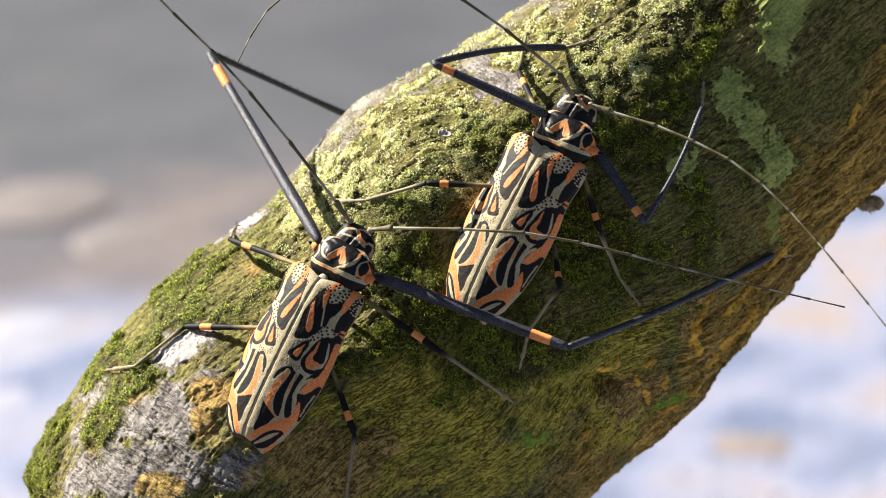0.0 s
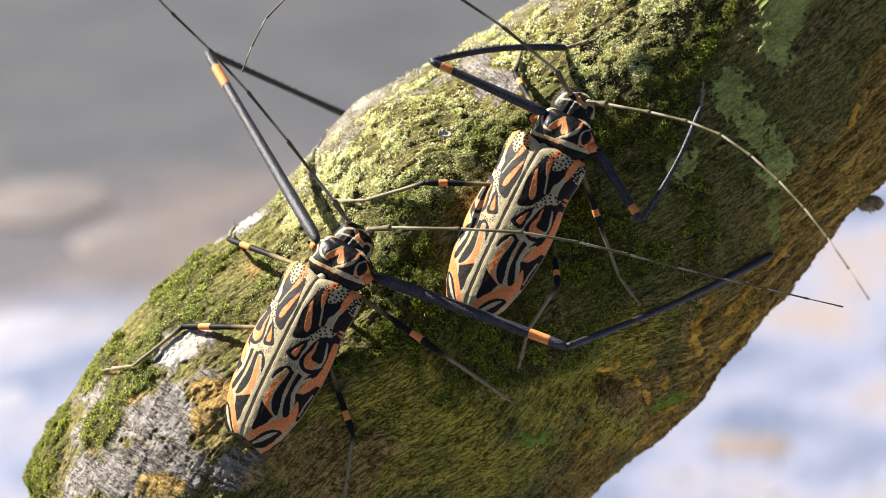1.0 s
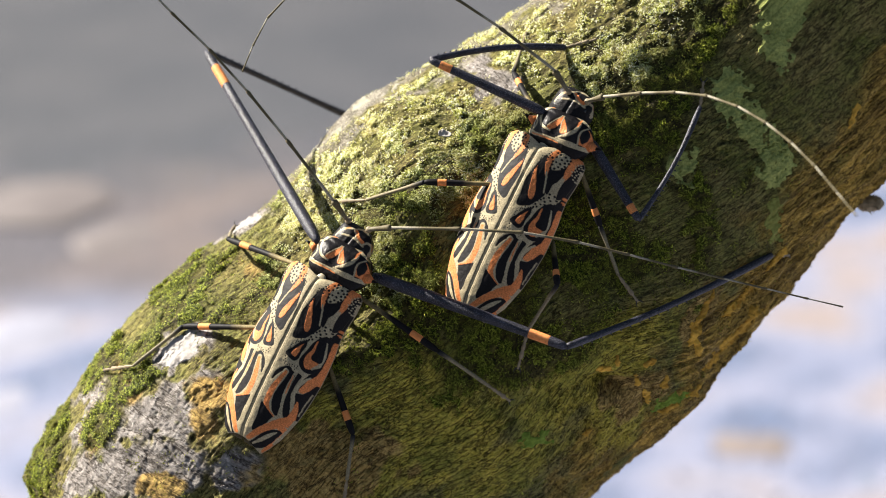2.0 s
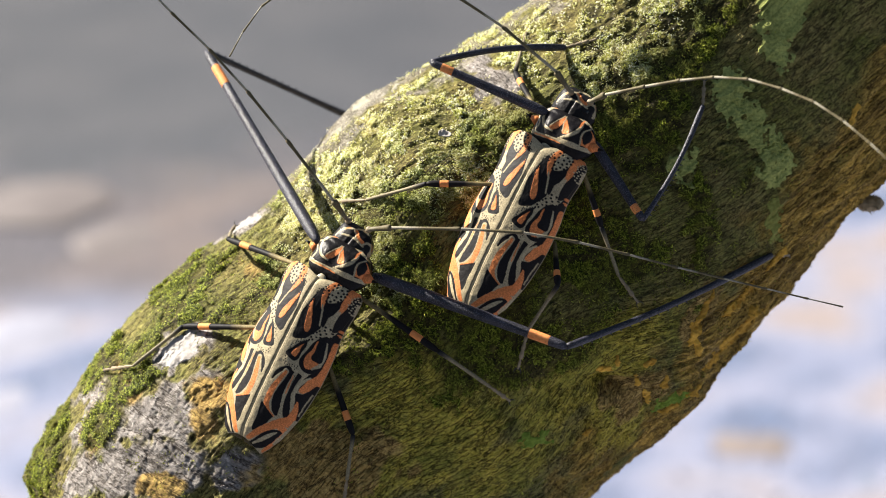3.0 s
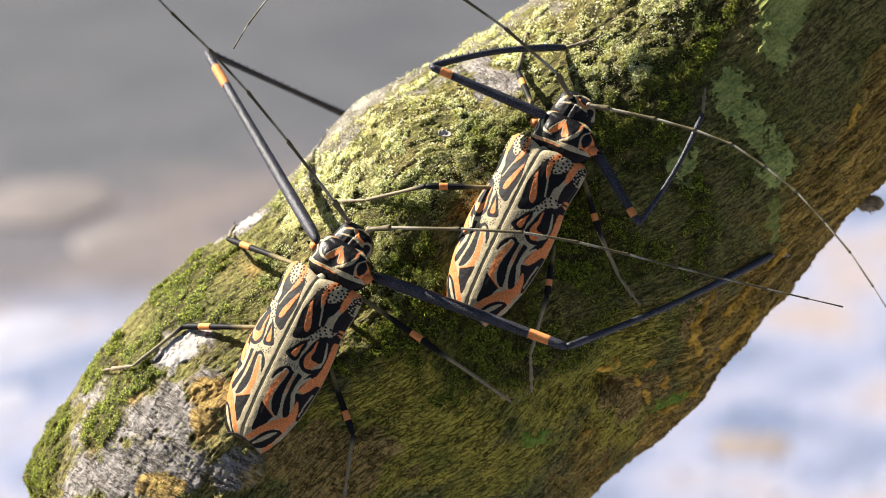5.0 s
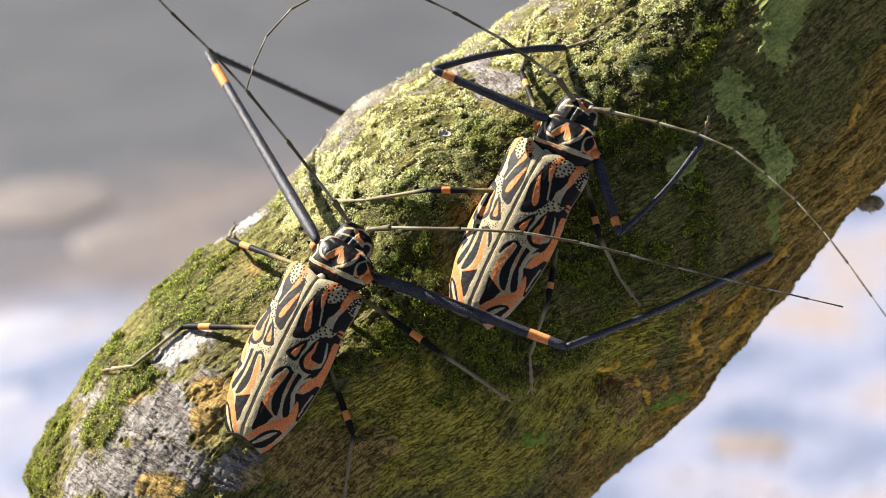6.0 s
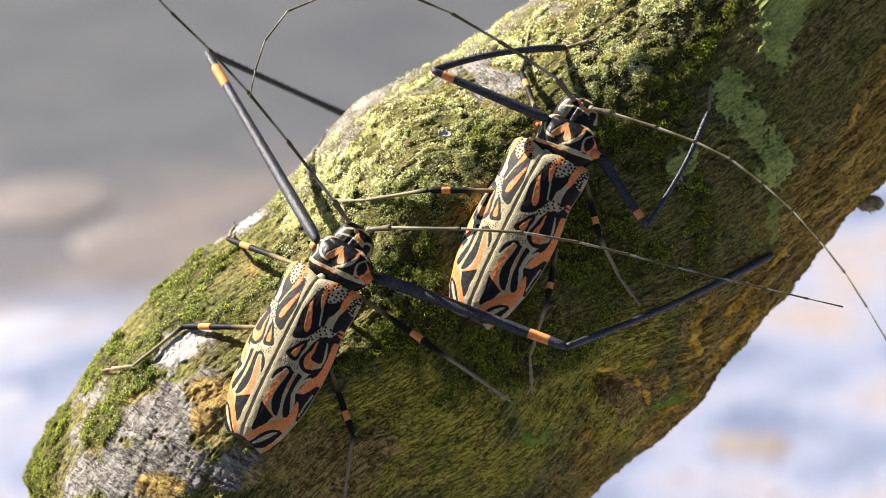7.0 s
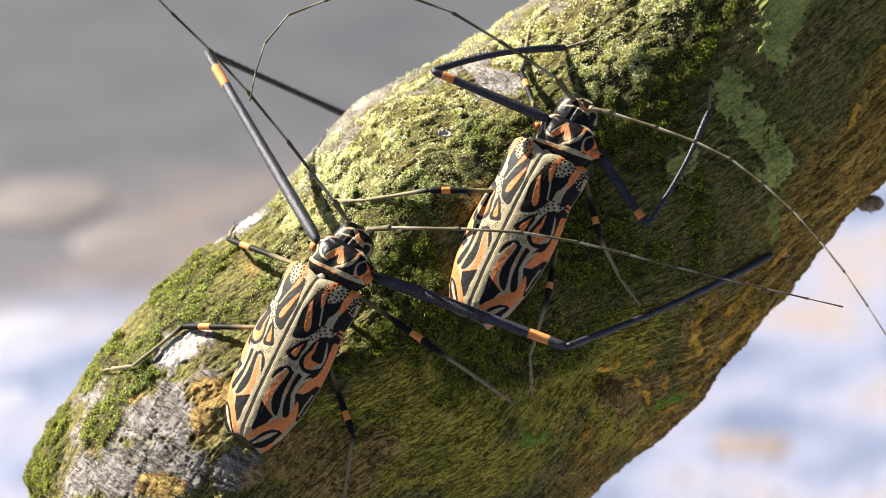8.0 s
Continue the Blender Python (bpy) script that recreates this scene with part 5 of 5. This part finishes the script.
    for t, knee, ankle, toe in ((0, (30.9, -12.0, 12.6), (24.8, -23.5, 5.3), (22.3, -34.2, 3.0)), (1.5, (30.4, -11.8, 12.7), (24.5, -23.5, 5.4), (21.9, -33.9, 3.1)), (3.5, (30.7, -12.0, 12.7), (24.5, -23.5, 5.4), (21.9, -34.2, 3.1)),
                                (4.0, (31.1, -13.4, 12.5), (27.4, -24.7, 4.7), (24.8, -35.1, 2.1)), (4.5, (29.6, -13.4, 12.7), (25.5, -29.6, 4.1), (25.7, -42.6, -0.8)), (6.0, (30.1, -14.4, 12.5), (25.2, -30.9, 3.7), (26.0, -42.6, -1.0)), (8.0, (29.8, -14.4, 12.6), (25.2, -30.9, 3.7), (26.0, -42.6, -1.0))):
        g["rows"].append((t, [knee, ankle, toe]))


legs_b()


def feelers():
    g = beetle_a.antenna((-2.1, 39.5, 6.4), (8, 22, 18, 16, 15, 14.5, 14, 13.5, 13, 11))
    g["rows"] = [(0.0, [(-30.4, 12.4, 9.0), (-39.6, 24.6, 10.5), (-49.0, 36.7, 12.1), (-58.8, 48.5, 13.7), (-69.2, 59.7, 15.3), (-80.4, 70.2, 16.8), (-90.8, 81.4, 18.4), (-101.2, 92.7, 20.0), (-111.6, 103.9, 21.6), (-122.0, 115.2, 23.2)])]
    g = beetle_a.antenna((5.1, 40.0, 6.5), (7.8, 21.9, 17.8, 16, 15, 14.4, 13.9, 13.4, 12.9, 10.9))
    g["rows"] = [(0.0, [(-15.3, 6.1, 11.9), (-2.2, 5.9, 19.6), (12.4, 5.5, 23.4), (27.6, 4.2, 24.0), (42.4, 1.0, 22.8), (56.9, -2.7, 20.6), (71.5, -6.5, 18.0), (86.0, -9.8, 14.8), (100.5, -13.3, 11.8), (114.9, -16.6, 8.0)])]
    g = beetle_b.antenna((5.3, 38.3, 7.5), (6.2, 14, 12, 11.5, 11.5, 11.5, 11.5, 11.5, 11.5, 10.8))
    g["rows"].append((0.0, [(47.8, 39.3, 13.7), (58.6, 36.0, 17.2), (69.0, 31.5, 20.8), (79.1, 26.4, 24.4), (88.1, 19.6, 28.0), (96.1, 11.6, 31.6), (103.4, 2.9, 35.2), (110.2, -6.0, 38.8), (117.0, -15.0, 42.5), (123.7, -24.1, 46.3)]))
    g["rows"].append((0.5, [(47.9, 39.7, 13.7), (58.6, 36.1, 17.2), (69.2, 32.2, 20.8), (79.4, 27.3, 24.3), (88.0, 20.1, 27.9), (95.8, 11.9, 31.5), (103.2, 3.4, 35.1), (110.3, -5.3, 38.8), (116.5, -14.7, 42.5), (122.3, -24.4, 46.2)]))
    g["rows"].append((1.0, [(46.2, 41.4, 14.9), (56.1, 39.3, 20.9), (65.9, 36.8, 26.9), (75.3, 33.3, 33.0), (83.4, 27.4, 39.1), (90.5, 20.4, 45.3), (97.0, 12.8, 51.5), (102.7, 4.6, 57.8), (107.7, -4.0, 64.1), (112.5, -12.6, 70.4)]))
    g["rows"].append((1.5, [(45.5, 42.0, 15.9), (54.1, 41.6, 23.9), (62.4, 40.2, 32.1), (70.4, 37.6, 40.3), (76.5, 31.6, 48.4), (82.0, 25.2, 56.7), (86.8, 18.4, 64.9), (91.0, 11.2, 73.2), (95.0, 4.0, 81.6), (99.0, -3.1, 90.1)]))
    g["rows"].append((1.7, [(45.4, 43.1, 15.8), (54.0, 42.9, 23.9), (62.5, 42.0, 32.0), (70.7, 40.1, 40.1), (77.8, 35.5, 48.3), (84.1, 29.9, 56.4), (89.3, 23.3, 64.7), (94.1, 16.4, 72.9), (98.0, 9.1, 81.2), (102.0, 1.9, 89.7)]))
    g["rows"].append((2.8, [(45.6, 43.8, 15.6), (54.4, 45.6, 23.2), (63.3, 47.1, 30.8), (72.1, 47.8, 38.6), (80.9, 47.6, 46.4), (89.2, 44.8, 54.2), (97.2, 41.2, 62.0), (104.0, 35.8, 69.9), (110.2, 29.7, 77.9), (116.0, 23.3, 85.9)]))
    g["rows"].append((3.1, [(45.7, 43.9, 15.5), (54.8, 45.3, 22.8), (63.9, 46.5, 30.2), (73.0, 47.4, 37.6), (81.9, 46.8, 45.1), (90.4, 43.6, 52.7), (98.5, 39.8, 60.3), (105.6, 34.3, 67.9), (111.7, 27.7, 75.5), (117.2, 20.8, 83.2)]))
    g["rows"].append((3.5, [(46.4, 43.1, 15.1), (56.2, 42.9, 21.6), (66.0, 42.3, 28.1), (75.6, 40.8, 34.7), (84.7, 37.5, 41.3), (93.2, 32.8, 48.0), (100.4, 26.4, 54.7), (106.6, 19.0, 61.4), (112.0, 11.1, 68.2), (117.4, 3.1, 75.0)]))
    g["rows"].append((4.0, [(47.4, 41.1, 13.7), (58.6, 39.8, 17.2), (69.7, 37.7, 20.8), (80.6, 34.7, 24.4), (90.3, 29.1, 27.9), (99.1, 22.1, 31.5), (106.9, 14.0, 35.1), (113.8, 5.1, 38.8), (119.5, -4.6, 42.4), (125.1, -14.3, 46.1)]))
    g["rows"].append((4.5, [(47.7, 40.4, 13.7), (58.6, 37.9, 17.2), (69.3, 34.4, 20.7), (79.9, 30.6, 24.3), (89.2, 24.4, 27.8), (98.0, 17.4, 31.4), (105.4, 9.0, 35.0), (112.2, 0.1, 38.7), (118.0, -9.5, 42.3), (123.4, -19.3, 46.0)]))
    g["rows"].append((5.8, [(47.9, 39.5, 13.7), (59.0, 37.0, 17.2), (69.9, 34.2, 20.8), (80.5, 30.4, 24.3), (89.4, 23.5, 27.9), (98.0, 16.2, 31.5), (105.4, 7.7, 35.1), (112.5, -1.0, 38.8), (118.6, -10.5, 42.4), (124.6, -20.0, 46.1)]))
    g["rows"].append((6.0, [(48.0, 39.3, 13.7), (59.0, 36.5, 17.3), (69.9, 33.4, 20.8), (80.4, 29.2, 24.4), (89.2, 22.2, 28.0), (97.6, 14.7, 31.6), (105.0, 6.1, 35.2), (111.5, -3.2, 38.9), (117.7, -12.6, 42.5), (124.0, -22.0, 46.3)]))
    g["rows"].append((6.5, [(48.3, 38.8, 13.7), (59.0, 35.4, 17.2), (69.5, 31.3, 20.7), (79.7, 26.7, 24.3), (88.4, 19.6, 27.8), (96.7, 12.0, 31.4), (103.9, 3.4, 35.0), (110.4, -5.7, 38.6), (117.1, -14.7, 42.3), (123.8, -23.7, 46.0)]))
    g["rows"].append((7.0, [(48.3, 38.8, 13.7), (59.1, 35.2, 17.2), (69.6, 31.2, 20.8), (79.8, 26.3, 24.4), (88.7, 19.3, 27.9), (97.0, 11.6, 31.5), (104.2, 3.0, 35.2), (110.9, -6.1, 38.8), (116.6, -15.8, 42.5), (122.0, -25.7, 46.2)]))
    g["rows"].append((8.0, [(48.3, 38.8, 13.7), (59.1, 35.2, 17.2), (69.7, 31.2, 20.8), (79.9, 26.3, 24.4), (88.8, 19.3, 28.0), (97.0, 11.6, 31.6), (104.3, 2.9, 35.2), (111.0, -6.2, 38.9), (117.0, -15.8, 42.5), (122.7, -25.5, 46.2)]))
    g = beetle_b.antenna((-1.0, 38.4, 8.6), (7.4, 20, 15.6, 13, 13, 12, 11, 10.5, 9, 8))
    g["rows"].append((0.0, [(34.2, 49.4, 12.4), (24.7, 57.6, 13.2), (14.7, 65.2, 14.0), (4.3, 72.1, 14.7), (-7.3, 76.7, 15.5), (-19.5, 79.3, 16.3), (-31.9, 78.7, 17.0), (-43.4, 74.1, 17.8), (-52.2, 65.6, 18.6), (-57.6, 54.4, 19.3)]))
    g["rows"].append((0.5, [(33.7, 49.5, 12.4), (24.4, 57.9, 13.2), (14.4, 65.4, 14.0), (4.0, 72.2, 14.7), (-7.7, 76.8, 15.5), (-19.9, 79.2, 16.3), (-32.3, 78.4, 17.0), (-43.6, 73.4, 17.8), (-52.1, 64.6, 18.6), (-56.9, 53.1, 19.3)]))
    g["rows"].append((1.0, [(33.8, 49.8, 12.4), (24.4, 58.1, 13.2), (14.3, 65.6, 14.0), (3.8, 72.3, 14.7), (-7.9, 76.7, 15.5), (-20.2, 78.9, 16.3), (-32.6, 77.9, 17.0), (-43.8, 72.8, 17.8), (-52.0, 63.6, 18.6), (-56.4, 52.0, 19.3)]))
    g["rows"].append((1.7, [(33.4, 49.9, 12.4), (23.9, 58.1, 13.2), (13.5, 65.1, 14.0), (3.0, 71.9, 14.7), (-8.2, 77.4, 15.5), (-20.4, 80.2, 16.3), (-32.7, 78.9, 17.0), (-43.3, 72.6, 17.8), (-51.4, 63.2, 18.6), (-55.8, 51.5, 19.3)]))
    g["rows"].append((2.8, [(33.4, 49.8, 12.4), (24.1, 58.1, 13.2), (14.0, 65.6, 14.0), (3.5, 72.3, 14.7), (-8.1, 77.1, 15.5), (-20.3, 79.7, 16.3), (-32.7, 79.3, 17.0), (-44.2, 74.8, 17.8), (-53.3, 66.5, 18.6), (-59.2, 55.5, 19.3)]))
    g["rows"].append((3.5, [(33.8, 49.8, 12.4), (24.6, 58.3, 13.2), (14.8, 66.0, 14.0), (4.1, 72.4, 14.7), (-7.9, 75.8, 15.5), (-20.3, 77.8, 16.3), (-32.8, 77.7, 17.0), (-44.9, 74.8, 17.8), (-55.2, 68.4, 18.6), (-60.9, 57.3, 19.3)]))
    g["rows"].append((4.0, [(33.9, 49.4, 12.4), (24.9, 58.2, 13.2), (15.3, 66.2, 14.0), (4.9, 73.0, 14.7), (-6.7, 77.6, 15.5), (-18.9, 80.5, 16.3), (-31.4, 80.8, 17.0), (-43.4, 77.6, 17.8), (-54.1, 71.0, 18.6), (-60.5, 60.3, 19.3)]))
    g["rows"].append((4.6, [(34.1, 49.2, 12.4), (25.0, 57.9, 13.2), (15.7, 66.3, 14.0), (5.6, 73.6, 14.7), (-5.6, 79.0, 15.5), (-17.6, 82.6, 16.3), (-30.1, 83.3, 17.0), (-42.2, 80.1, 17.8), (-52.3, 72.7, 18.6), (-59.5, 62.7, 19.3)]))
    g["rows"].append((5.8, [(33.9, 48.2, 12.4), (24.1, 56.0, 13.2), (13.3, 62.2, 13.9), (2.2, 68.1, 14.7), (-9.0, 73.8, 15.5), (-21.1, 76.7, 16.3), (-33.1, 74.2, 17.0), (-43.8, 67.8, 17.8), (-52.0, 58.5, 18.6), (-55.8, 46.7, 19.3)]))
    g["rows"].append((6.5, [(34.0, 47.8, 12.4), (23.9, 55.1, 13.2), (13.3, 61.8, 13.9), (2.3, 67.9, 14.7), (-9.4, 72.3, 15.5), (-21.5, 75.3, 16.3), (-33.5, 72.8, 17.0), (-44.9, 67.6, 17.8), (-52.2, 57.6, 18.6), (-55.0, 45.4, 19.3)]))
    g["rows"].append((7.0, [(34.0, 47.8, 12.4), (23.7, 54.9, 13.2), (12.9, 61.3, 13.9), (2.1, 67.5, 14.7), (-9.5, 72.3, 15.5), (-21.7, 74.9, 16.3), (-33.7, 72.1, 17.0), (-45.2, 67.2, 17.8), (-52.1, 57.0, 18.6), (-54.5, 44.7, 19.3)]))
    g["rows"].append((8.0, [(34.0, 47.8, 12.4), (23.7, 54.9, 13.2), (13.0, 61.4, 13.9), (2.2, 67.8, 14.7), (-9.6, 71.9, 15.5), (-21.7, 74.9, 16.3), (-33.2, 70.8, 17.0), (-44.8, 66.2, 17.8), (-52.1, 56.4, 18.6), (-54.4, 44.1, 19.3)]))


feelers()


for bug in (beetle_a, beetle_b):
    bug.build()
    bug.settle()


# ---- what moves ----
SHIFT_A = [(0.0, 0.49, -0.08, 0.00), (0.5, 0.10, 0.00, 0.00), (1.0, 0.03, 0.00, 0.00), (2.0, 0.00, 0.00, 0.00), (8.0, 0.00, 0.00, 0.00)]
# seconds, millimetres across and up, degrees of turn
SHIFT_B = [(0.0, -0.66, 1.31, -0.80), (0.5, -0.49, 1.48, -0.60), (1.0, -0.82, 1.81, 0.00), (1.5, -1.15, 1.97, 0.40), (1.8, -1.15, 1.97, 0.30), (2.8, -0.49, 1.97, -0.20), (3.5, -0.82, 1.64, 0.00), (4.0, -0.66, 1.48, -0.30), (4.7, -0.82, 1.15, 0.00), (5.8, -0.08, 0.16, 0.00), (6.0, 0.00, 0.00, 0.00), (8.0, 0.00, 0.00, 0.00)]


def motions():
    rows = []
    for t, dx, dy, turn in SHIFT_A:
        rows.append((t, STAGE @ Matrix.Translation((dx * MM, dy * MM, 0)) @ HOME_A @ pose(0, 0, 0, 0, 0, turn)))
    walk(beetle_a.ob, rows)
    times = [i / 10 for i in range(81)]
    ts = [r[0] for r in SHIFT_B]
    bodies = []
    for t in times:
        dx, dy, turn = [glide(ts, [r[k] for r in SHIFT_B], t) for k in (1, 2, 3)]
        bodies.append(Matrix.Translation((dx * MM, dy * MM, 0)) @ HOME_B @ pose(0, 0, 0, 0, 0, turn))
    walk(beetle_b.ob, [(t, STAGE @ m) for t, m in zip(times, bodies)])
    for limb in beetle_b.limbs:
        tracks = [beetle_b.poses(limb, m, t) for t, m in zip(times, bodies)]
        for k, ob in enumerate(limb["parts"]):
            walk(ob, [(t, tr[k]) for t, tr in zip(times, tracks)])


motions()
